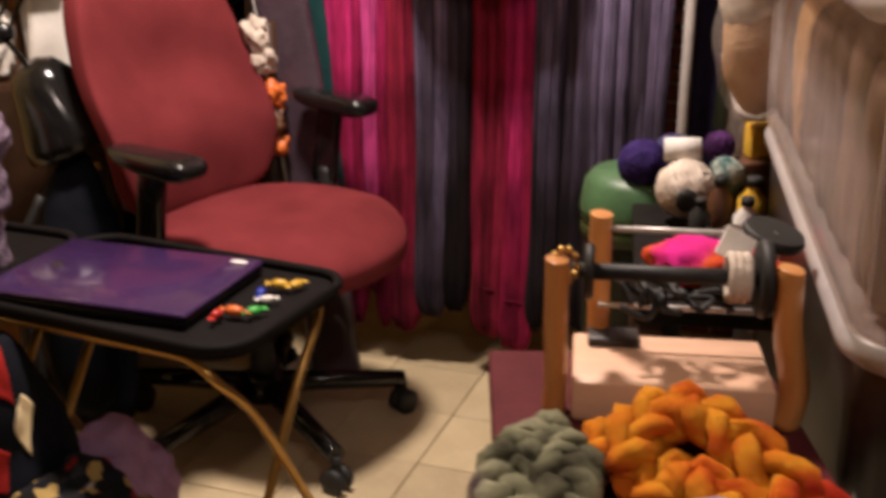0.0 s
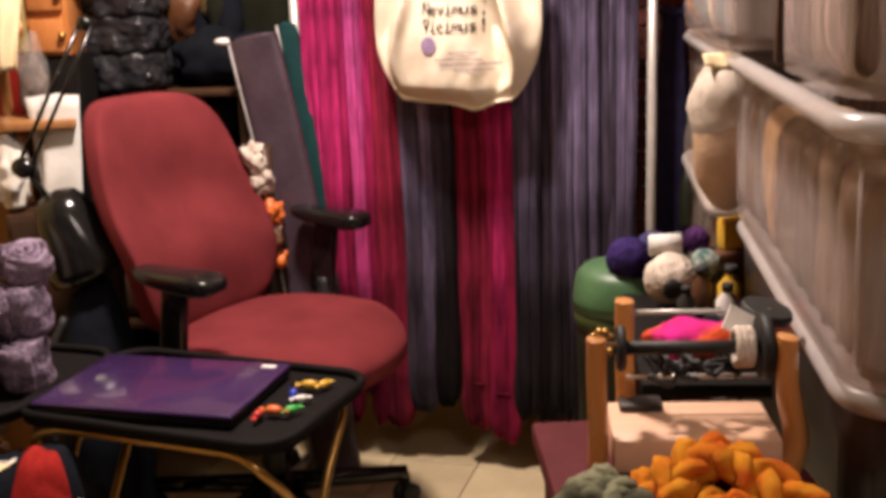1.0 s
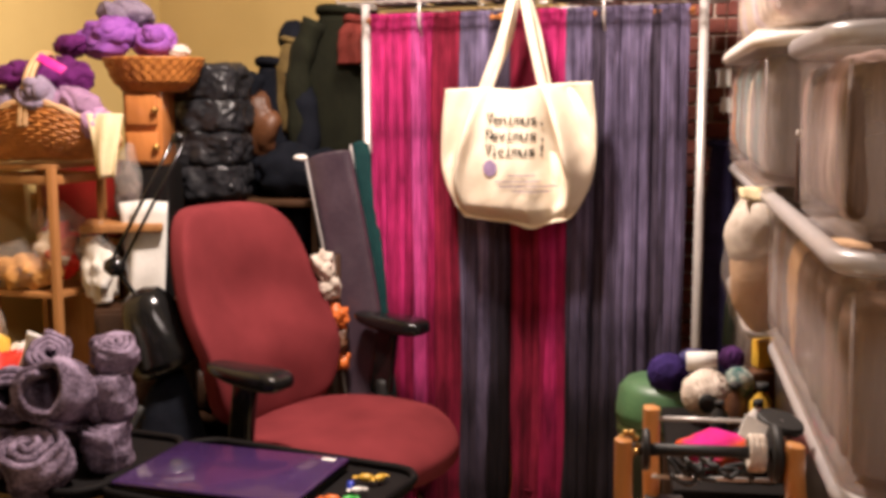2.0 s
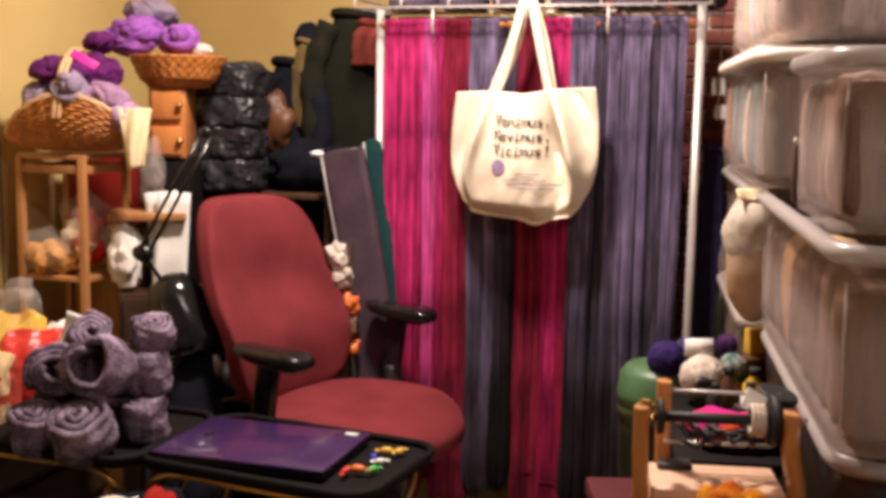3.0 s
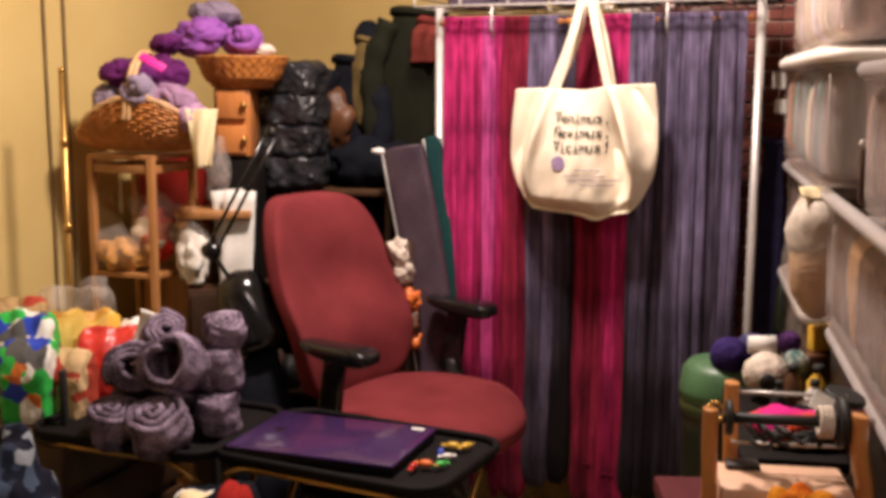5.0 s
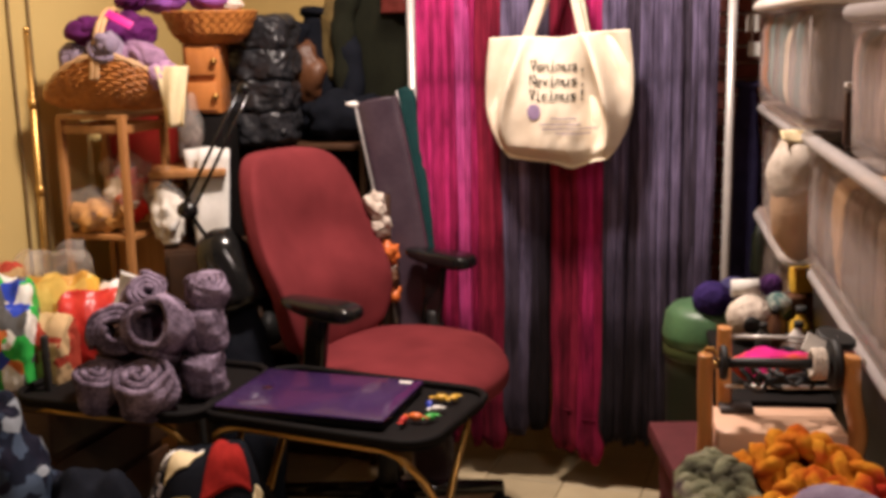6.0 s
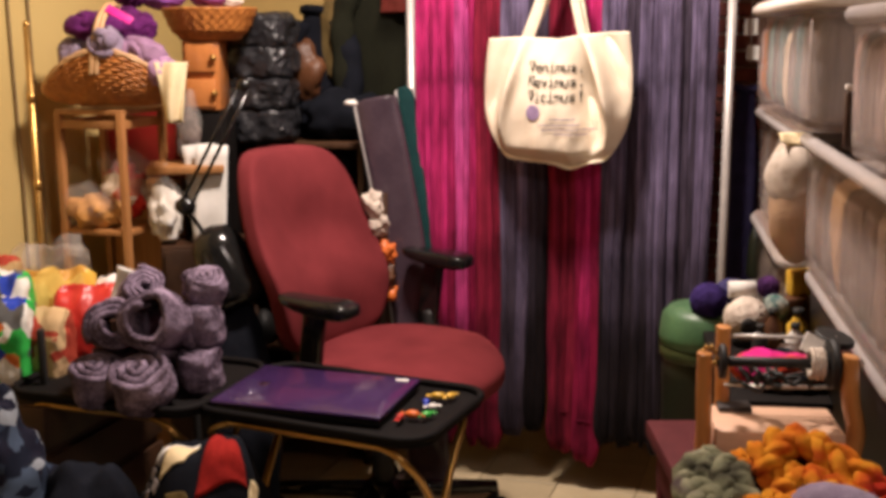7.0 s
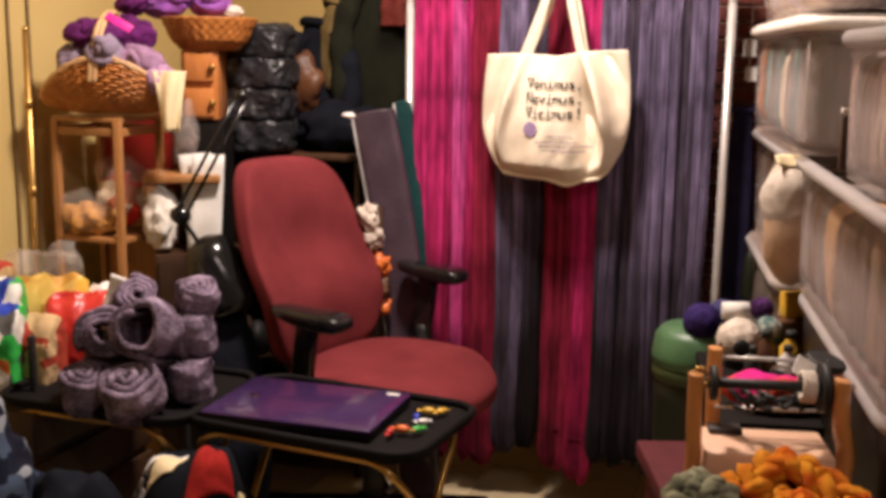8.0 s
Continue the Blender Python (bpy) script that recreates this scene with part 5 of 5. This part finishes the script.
def spinner():
    t = thing("electric_spinner", turn(0.43, 1.40, 0.739, -6), "small electric spinning wheel with orange wooden posts", "spinning wheel")
    part("base_block", box(0.165, 0.105, 0.036, Matrix.Translation((0.002, 0, 0.018)), 0.004), "palewood", t, "pale wooden block")
    part("control_box", box(0.045, 0.03, 0.008, Matrix.Translation((-0.045, 0.035, 0.040)), 0.002), "dkplastic", t)

    def post(x, y, h, bend, lower):
        """A slim curved post, thickest at its foot."""
        bm = bmesh.new()
        line = arc([(x + bend * 0.5, y, 0.0), (x + bend, y, h * 0.25), (x + bend * 0.2, y, h * 0.6), (x, y, h - 0.008), (x, y, h)], 6)
        n = len(line) - 1
        tube(bm, line, [lower + (0.0098 - lower) * k / n - (0.0045 if k == n else 0.0015 if k == n - 1 else 0) for k in range(n + 1)], 14)
        for v in bm.verts:
            v.co.y = y + (v.co.y - y) * 1.35
        part("post", bm, "postwood", t)
    post(-0.096, -0.035, 0.137, 0.002, 0.0105)
    post(0.088, -0.035, 0.137, 0.012, 0.0135)
    post(-0.060, 0.055, 0.149, 0.002, 0.0105)
    part("shaft", tube(bmesh.new(), [(-0.085, -0.012, 0.118), (0.08, -0.012, 0.118)], 0.007, 12), "blackmatt", t)
    part("drive_band_bar", tube(bmesh.new(), [(-0.06, 0.05, 0.136), (0.09, 0.05, 0.136)], 0.0028, 8), "steel", t)
    part("tension_bar", tube(bmesh.new(), [(-0.06, 0.03, 0.072), (0.085, 0.03, 0.072)], 0.0025, 8), "steel", t)
    m = pose(0.071, -0.012, 0.118, 0, 90, 0)
    part("bobbin_flange", lathe(bmesh.new(), [(0.031, -0.005), (0.033, 0), (0.031, 0.005)], 26, m), "blackmatt", t)
    part("bobbin_flange", lathe(bmesh.new(), [(0.022, -0.004), (0.024, 0), (0.022, 0.004)], 26, pose(-0.07, -0.012, 0.118, 0, 90, 0)), "blackmatt", t)
    fib = bmesh.new()
    for k in range(3):
        tube(fib, [(0.045 + 0.006 * k, -0.012 + 0.018 * math.cos(a * 0.5 + k), 0.118 + 0.018 * math.sin(a * 0.5 + k)) for a in range(14)], 0.004, 6)
    part("spun_yarn", fib, "wool", t, "natural spun yarn")
    part("pulley", lathe(bmesh.new(), [(0.026, -0.005), (0.028, 0), (0.026, 0.005)], 26, pose(0.088, 0.055, 0.134, 8, 14, 0)), "blackmatt", t)
    rnd = random.Random(3)
    for k in range(9):
        x, z = rnd.uniform(-0.03, 0.05), rnd.uniform(0.075, 0.10)
        tang = bmesh.new()
        tube(tang, arc([(x + rnd.uniform(-0.02, 0.02), 0.0 + rnd.uniform(-0.02, 0.03), z + rnd.uniform(-0.012, 0.012)) for _ in range(5)], 5), 0.003, 5)
        part("flyer_wire", tang, "blackmatt", t)
    part("paper_tag", box(0.03, 0.002, 0.026, pose(0.052, 0.02, 0.134, -18, 30, 12), 0), "white", t, "white paper tag")
    knob = bmesh.new()
    for k in range(10):
        a = k * 0.63
        lump(knob, (-0.09 + 0.010 * math.cos(a), -0.03 + 0.004 * k / 10, 0.128 + 0.014 * math.sin(a)), (0.004, 0.004, 0.004), 0, 1, 1)
    part("brass_beads", knob, "brass", t, "string of brass beads")


spinner()


def braid(path, r, material, label):
    """A plaited rope of combed wool: three fat strands that cross over one another."""
    line = arc(path, 16)
    t = thing("wool_braid", Matrix.Translation(path[0]), label, "wool", "braids of combed wool on the stool")
    base = Vector(path[0])
    for s in range(3):
        bm = bmesh.new()
        pts, rs = [], []
        for i, p in enumerate(line):
            d = (line[min(i + 1, len(line) - 1)] - line[max(i - 1, 0)]).normalized()
            side = d.cross(Vector((0, 0, 1))).normalized()
            a = i * 0.31 + s * 2 * math.pi / 3
            pts.append(p + side * (r * 0.95 * math.sin(a)) + Vector((0, 0, r * 0.5 * math.sin(2 * a) + r)))
            rs.append(r * (0.56 + 0.08 * math.sin(i * 0.9 + s)) * (0.7 if i in (0, len(line) - 1) else 1))
        tube(bm, pts, rs, 14)
        for v in bm.verts:
            v.co += 0.0042 * Vector((noise.noise(v.co * 110), noise.noise(v.co * 110 + Vector((5, 0, 0))), noise.noise(v.co * 110 + Vector((0, 5, 0)))))
            v.co -= base
        part("strand", bm, material, t)


ZS = 0.741
braid([(0.345, 1.255, ZS), (0.395, 1.30, ZS + 0.004), (0.44, 1.285, ZS + 0.004), (0.485, 1.22, ZS), (0.515, 1.15, ZS)], 0.017, "braid", "plaited orange, gold and dark red dyed wool")
braid([(0.36, 1.225, ZS + 0.012), (0.405, 1.265, ZS + 0.036), (0.45, 1.235, ZS + 0.03), (0.49, 1.15, ZS + 0.004)], 0.017, "braid", "plaited orange, gold and dark red dyed wool")
braid([(0.375, 1.20, ZS), (0.41, 1.215, ZS + 0.012), (0.445, 1.16, ZS + 0.01), (0.47, 1.10, ZS)], 0.016, "braid", "plaited orange, gold and dark red dyed wool")
braid([(0.335, 1.295, ZS), (0.300, 1.26, ZS + 0.004), (0.284, 1.21, ZS), (0.288, 1.14, ZS)], 0.017, "sage", "plaited sage-grey dyed wool with darker flecks")
braid([(0.345, 1.26, ZS + 0.006), (0.325, 1.215, ZS + 0.008), (0.325, 1.15, ZS)], 0.017, "sage", "plaited sage-grey dyed wool with darker flecks")
braid([(0.325, 1.125, ZS), (0.37, 1.15, ZS + 0.004), (0.42, 1.11, ZS)], 0.017, "braid", "plaited orange and red wool at the front")
solo("lilac_tuft", lump(bmesh.new(), (0, 0, 0.0), (0.055, 0.04, 0.03), 0.3, 20, 3, 2, -0.02), "greylilac", turn(0.425, 1.14, ZS + 0.02), "grey-lilac wool tuft among the braids", "wool")


# ---- green bin and the things round it ----
def green_bin():
    t = thing("green_bin", turn(0.54, 2.25, 0), "tall green plastic bin with a pale green lid", "bin")
    part("body", lathe(bmesh.new(), [(0.07, 0), (0.075, 0.01), (0.086, 0.57), (0.088, 0.63)], 32), "darkgreen", t)
    part("band", lathe(bmesh.new(), [(0.088, 0.61), (0.092, 0.615), (0.092, 0.635), (0.088, 0.64)], 32), "olive", t)
    part("lid", lathe(bmesh.new(), [(0.093, 0.64), (0.094, 0.66), (0.088, 0.702), (0.074, 0.718), (0.02, 0.722)], 32), "green", t, "pale green domed lid")


green_bin()


def side_table():
    t = thing("side_table", turn(0.60, 1.93, 0, -8), "dark low side table crowded with yarn and bottles", "table")
    part("top", box(0.23, 0.44, 0.02, Matrix.Translation((0, 0, 0.68)), 0.004), "ebony", t)
    for sx in (-1, 1):
        for sy in (-1, 1):
            part("leg", box(0.03, 0.03, 0.67, Matrix.Translation((sx * 0.095, sy * 0.19, 0.335)), 0.003), "brown", t)


side_table()


def ball(at, r, material, label, seed):
    """A wound ball: its surface is ridged by threads that run round it in several directions."""
    rnd = random.Random(seed)
    axes = [Vector((rnd.uniform(-1, 1), rnd.uniform(-1, 1), rnd.uniform(-1, 1))).normalized() for _ in range(5)]
    bm = bmesh.new()
    for v in bmesh.ops.create_icosphere(bm, subdivisions=5, radius=1)["verts"]:
        d = v.co.normalized()
        k = max(range(5), key=lambda i: 1 - abs(d.dot(axes[i])) + 0.3 * noise.noise(d * 2 + axes[i] * 5))
        v.co = d * r * (1 + 0.045 * math.sin(d.dot(axes[k]) * 34) + 0.04 * noise.noise(d * 3 + axes[0]))
    for f in bm.faces:
        f.smooth = True
    return solo("yarn_ball", bm, material, turn(*at), label, "yarn", "balls on the side table")


ball((0.535, 2.20, 0.742), 0.038, "indigo", "deep indigo ball of yarn on the bin", 1)
ball((0.59, 2.24, 0.745), 0.034, "jean", "dark blue ball of yarn on the bin", 2)
ball((0.575, 2.06, 0.742), 0.042, "wool", "natural white ball of yarn with dark centre", 3)
solo("ball_core", lump(bmesh.new(), (0, 0, 0), (0.017, 0.007, 0.017), 0.15, 40, 3), "blackmatt", turn(0.568, 2.018, 0.736), "dark core hole of the white ball", "yarn")
solo("paper_roll", tube(bmesh.new(), [(-0.026, 0, 0), (0.026, 0, 0.003)], 0.017, 18), "white", turn(0.57, 2.08, 0.793, -10), "white paper tube lying on the balls", "paper tube")
ball((0.632, 2.07, 0.758), 0.027, "tealwhite", "small teal and white ball of yarn", 4)
ball((0.632, 2.12, 0.79), 0.022, "plum", "small plum ball of yarn", 5)


def bottle(at, r, h, material, label):
    t = thing("bottle", turn(*at), label, "bottle", "bottles on the side table")
    part("body", lathe(bmesh.new(), [(r * 0.9, 0), (r, 0.004), (r, h * 0.62), (r * 0.45, h * 0.78), (r * 0.45, h * 0.85)], 18), material, t)
    part("cap", lathe(bmesh.new(), [(r * 0.52, h * 0.85), (r * 0.52, h), (r * 0.4, h)], 16), "blackmatt", t)


bottle((0.615, 2.02, 0.691), 0.018, 0.08, "leather", "small brown bottle with a black cap")
bottle((0.655, 2.0, 0.691), 0.02, 0.085, "yellow", "small amber bottle with a black cap")
bottle((0.635, 1.95, 0.691), 0.017, 0.07, "white", "small white bottle with a black cap")
bottle((0.58, 1.98, 0.691), 0.015, 0.06, "blackmatt", "small black bottle on the side table")
solo("yellow_pack", box(0.06, 0.03, 0.05, bevel=0.004), "yellow", turn(0.70, 2.12, 0.80, 10), "bright yellow cardboard pack", "box")
solo("orange_pack", box(0.08, 0.05, 0.084, bevel=0.006), "leather", turn(0.695, 2.11, 0.732, 10), "brown-orange pack under the yellow one", "box")
fib = lump(bmesh.new(), (0, 0, 0), (0.085, 0.045, 0.03), 0.3, 24, 4, 6)
solo("dyed_fibre", fib, "sunset", turn(0.565, 1.80, 0.72, -8), "hot pink to orange dyed spinning fibre", "wool")
solo("white_card", box(0.05, 0.003, 0.045, bevel=0), "white", pose(0.64, 1.80, 0.735, -25, 20, 15), "white card leaning by the fibre", "card")
for k in range(7):
    solo("dark_pouch", lump(bmesh.new(), (0, 0, 0), (0.03, 0.03, 0.025), 0.3, 30, 3, k), ("blackmatt", "navy", "brown", "leather")[k % 4], turn(0.56 + 0.035 * (k % 4), 1.78 + 0.05 * (k // 2), 0.705), "small dark bundle on the side table", "bundle", "bundles on the side table")


# ---- clear storage bins ----
def storage_bin(m, lx, ly, h, label, fills, seed, lid=True, material="bin"):
    """A tapered clear bin with rounded corners, a thick rolled rim, a lid and fleece inside."""
    t = thing("storage_bin", m, label, "storage bin", "stacked clear bins")

    def ring(s, z, r=0.05):
        out = []
        a, b = lx / 2 * s, ly / 2 * s
        for cx, cy, a0 in ((1, 1, 0), (-1, 1, 90), (-1, -1, 180), (1, -1, 270)):
            for k in range(6):
                q = radians(a0 + 18 * k)
                out.append(Vector((cx * (a - r) + r * math.cos(q), cy * (b - r) + r * math.sin(q), z)))
        return out
    bm = bmesh.new()
    rings = [[bm.verts.new(p) for p in ring(s, z)] for s, z in ((0.955, 0.0), (0.965, h * 0.12), (0.975, h * 0.5), (0.982, h * 0.86), (0.99, h * 0.86), (1.0, h))]
    n = len(rings[0])
    for a, b in zip(rings, rings[1:]):
        for k in range(n):
            bm.faces.new((a[k], a[(k + 1) % n], b[(k + 1) % n], b[k])).smooth = True
    bm.faces.new(rings[0][::-1])
    part("tub", bm, material, t)
    rim = bmesh.new()
    pts = ring(1.0, h, 0.055)
    tube(rim, pts + [pts[0]], 0.0125, 8, False)
    part("rim", rim, "lid" if lid == "lid" else "rim", t, "thick milky rolled rim")
    low, high = ring(0.966, 0.02), ring(0.984, h * 0.88)
    for k in (2, 8, 14, 20):
        part("corner_rib", tube(bmesh.new(), [low[k], high[k]], 0.002, 6), "bin", t)
    if lid:
        lb = bmesh.new()
        pts = ring(1.01, h + 0.008, 0.055)
        lb.faces.new([lb.verts.new(p) for p in pts])
        ext = bmesh.ops.extrude_face_region(lb, geom=lb.faces[:])
        bmesh.ops.translate(lb, verts=[g for g in ext["geom"] if isinstance(g, bmesh.types.BMVert)], vec=(0, 0, 0.008))
        part("lid", lb, "rim" if lid is True else lid, t)
    rnd = random.Random(seed)
    cols, deep = 9, 4
    for k in range(cols):
        for q in range(deep):
            if 0 < k < cols - 1 and 0 < q < deep - 1:
                continue
            x, y = (q + 0.5) / deep - 0.5, (k + 0.5) / cols - 0.5
            f = fills[rnd.randrange(len(fills))]
            bm = bmesh.new()
            tall = h * rnd.uniform(0.38, 0.45)
            mid = Vector((x * lx * 0.90, y * ly * 0.91, 0.012 + tall))
            lean = rnd.uniform(-0.12, 0.12)
            for v in bmesh.ops.create_icosphere(bm, subdivisions=4, radius=1)["verts"]:
                d = v.co.normalized()
                e = (abs(d.x) ** 5 + abs(d.y) ** 5 + abs(d.z) ** 5) ** 0.2
                o = Vector((d.x / e * lx * 0.53 / deep, d.y / e * ly * 0.54 / cols, d.z / e * tall))
                g = noise.noise(Vector((o.x * 55 + seed, o.y * 55 + k, o.z * 7 + q))) + 0.5 * noise.noise(Vector((o.x * 120, o.y * 120 + k, o.z * 16)))
                v.co = mid + Vector((o.x * (1 + 0.14 * g), o.y * (1 + 0.14 * g) + lean * o.z * (0 < k < cols - 1), o.z * (1 + 0.05 * g)))
            for face in bm.faces:
                face.smooth = True
            part("fleece", bm, f, t)
    return t


BINS = turn(0.673, 2.12, 0, -10.2)


def bin_at(y0, y1, z, h, width, label, fills, seed, off=0.0, lid=True, material="bin"):
    m = BINS @ Matrix.Translation((width / 2 + off, (y0 + y1) / 2 - 2.12, z))
    return storage_bin(m, width, y1 - y0, h, label, fills, seed, lid, material)


CLEAR = "clear plastic storage bin full of brown fleece"
bin_at(1.24, 2.03, 0.02, 0.82, 0.42, "dark grey plastic storage bin at the stack's foot", ["greyfleece"], 1, 0.02, "dkplastic", "dkplastic")
bin_at(1.20, 2.05, 0.86, 0.232, 0.42, CLEAR, ["hankbrown", "hankgrey", "hankgrey", "hankbrown", "beige"], 2, 0.0, False)
bin_at(1.86, 2.76, 1.115, 0.222, 0.46, "clear plastic storage bin with brown and orange wool", ["hankpink", "hankgrey", "hankorange", "hankteal", "hankcream"], 3, -0.03, "lid")
bin_at(1.86, 2.76, 1.362, 0.30, 0.46, "clear plastic storage bin with pale lilac wool", ["hanklilac", "hankpink", "hankcream", "hanklilac", "hankgreen"], 4, -0.02)
bin_at(1.20, 1.585, 1.115, 0.192, 0.40, "clear plastic bin packed with mauve-brown fleece", ["hankpink", "hankbrown", "hankgrey", "hankpink", "hankcream"], 8, -0.012, False)
pack = thing("dark_pack", turn(0.606, 1.64, 1.112, -12), "small dark pack with a white top edge", "pack")
part("body", box(0.034, 0.02, 0.085, Matrix.Translation((0, 0, 0.0425)), 0.006), "brown", pack)
part("top_edge", box(0.036, 0.022, 0.008, pose(0, 0, 0.088, 0, 14, 0), 0.002), "lid", pack, "white top edge")
bin_at(2.24, 2.90, 0.02, 0.40, 0.42, "dark grey plastic storage bin by the wall", ["greyfleece"], 5, 0.06, "dkplastic", "dkplastic")
bin_at(2.24, 2.90, 0.44, 0.37, 0.42, CLEAR, ["hankgrey", "hankbrown"], 6, 0.0, "binlid")
bin_at(2.14, 2.90, 0.84, 0.245, 0.42, CLEAR, ["hankgrey", "hankbrown"], 7, 0.0, "binlid")


def hanging_pouch():
    t = thing("fleece_pouch", turn(0.665, 2.08, 0), "clear plastic bag of beige fleece hung on bin", "bag")
    part("fleece", lump(bmesh.new(), (-0.002, 0, 0.945), (0.050, 0.055, 0.10), 0.12, 14, 4, 2), "beige", t)
    part("white_fleece", lump(bmesh.new(), (-0.010, -0.006, 1.015), (0.050, 0.052, 0.068), 0.15, 14, 3, 5), "wool", t)
    part("film", lump(bmesh.new(), (-0.004, 0, 0.965), (0.060, 0.064, 0.132), 0.12, 14, 4, 3), "film", t, "clear film bag")
    part("card_header", sheet(8, 4, lambda u, v: Vector((-0.045 + 0.09 * u, -0.02 + 0.01 * math.sin(6 * u) - 0.02 * v, 1.10 - 0.025 * v * (0.6 + math.sin(5 * u) * 0.3))), 0.002), "cream", t, "cream card header")


hanging_pouch()

# ---- things by the brick wall ----
hanging_coat(turn(0.80, 2.97, 1.14, -18), 0.085, 0.70, "jean", "dark blue-purple garment hanging by brick wall", 6.0, 0.025)
for k, (x, z) in enumerate(((0.782, 1.30), (0.79, 1.235))):
    solo("small_card", box(0.032, 0.002, 0.042 - 0.006 * k, bevel=0), "white", pose(x, 2.88, z, 0, 4 * k, -18), "small white tag card hanging by bricks", "card", "tag cards")
solo("card_string", tube(bmesh.new(), [(0.785, 2.885, 1.21), (0.785, 2.885, 1.52)], 0.0015, 5), "white", Matrix(), "thin white string carrying the tags", "string")
solo("green_bottle", lathe(bmesh.new(), [(0.022, 0), (0.024, 0.01), (0.02, 0.10), (0.006, 0.15)], 18), "darkgreen", turn(0.80, 2.80, 0.66), "slim green bottle by the clear bins", "bottle")


# ---- ceiling light ----
for at in (LAMP, FRONT):
    lamp = thing("ceiling_light", pose(at[0], at[1], at[2] + 0.03), "round white ceiling light on a short stem", "lamp", "ceiling lights")
    part("dish", lathe(bmesh.new(), [(0.02, 0.08), (0.10, 0.05), (0.13, 0.012), (0.128, 0.010), (0.098, 0.046), (0.02, 0.07)], 28), "lid", lamp)
    part("stem", tube(bmesh.new(), [(0, 0, 0.07), (0, 0, HIGH - at[2] - 0.03)], 0.01, 8), "steel", lamp)


# ---- floor tiles and bricks ----
def pieces(name, parent, material, size, bevel, spots):
    bm = rbox(bmesh.new(), *size, Matrix(), bevel, 1)
    me = bpy.data.meshes.new(name)
    bm.to_mesh(me)
    bm.free()
    me.materials.append(M[material])
    rnd = random.Random(2)
    for m in spots:
        ob = new(name, me)
        ob.parent = parent
        ob.matrix_parent_inverse = parent.matrix_world.inverted()
        ob.matrix_basis = m @ pose(0, 0, 0, rnd.uniform(-0.3, 0.3), rnd.uniform(-0.3, 0.3), 0)
    return me


bpy.context.view_layer.update()
T = 0.228
spots = []
for i in range(17):
    for j in range(25):
        x, y = WALL_X + T * (i + 0.5), SOUTH + T * (j + 0.5)
        if x < EAST - T / 2 and y < WALL_Y - T / 2 + 0.1:
            spots.append(ROOM @ pose(x, y, -0.004, 0, 0, 0))
near = [m for m in spots if m.translation.y > 0.9]
far = [m for m in spots if m.translation.y <= 0.9]
pieces("tile", floor, "tile", (T - 0.003, T - 0.003, 0.008), 0.0012, near[:300])
pieces("tile", floor, "tile", (T - 0.003, T - 0.003, 0.008), 0.0012, far)

BX0, COURSE, BLEN = -0.65, 0.0475, 0.165
mortar = part("brick_backing", box(EAST - BX0, 0.008, HIGH, bevel=0), "mortar", wall_north)
mortar.matrix_parent_inverse = wall_north.matrix_world.inverted()
mortar.matrix_basis = ROOM @ Matrix.Translation(((EAST + BX0) / 2, WALL_Y - 0.004, HIGH / 2))
spots, rest = [], []
for j in range(50):
    for i in range(16):
        x = BX0 + BLEN * (i + 0.5 + 0.5 * (j % 2))
        z = COURSE * (j + 0.5)
        if x < EAST - BLEN / 2:
            m = ROOM @ pose(x, WALL_Y - 0.010, z)
            (spots if -0.45 < x < 0.6 and 0.9 < z < 2.0 else rest).append(m)
pieces("brick", wall_north, "brick", (BLEN - 0.009, 0.016, COURSE - 0.008), 0.002, spots[:290])
bm = bmesh.new()
for m in rest:
    rbox(bm, BLEN - 0.009, 0.016, COURSE - 0.008, m, 0)
more = part("more_bricks", bm, "brick", wall_north)
more.matrix_parent_inverse = wall_north.matrix_world.inverted()
more["kind"] = "stuff"
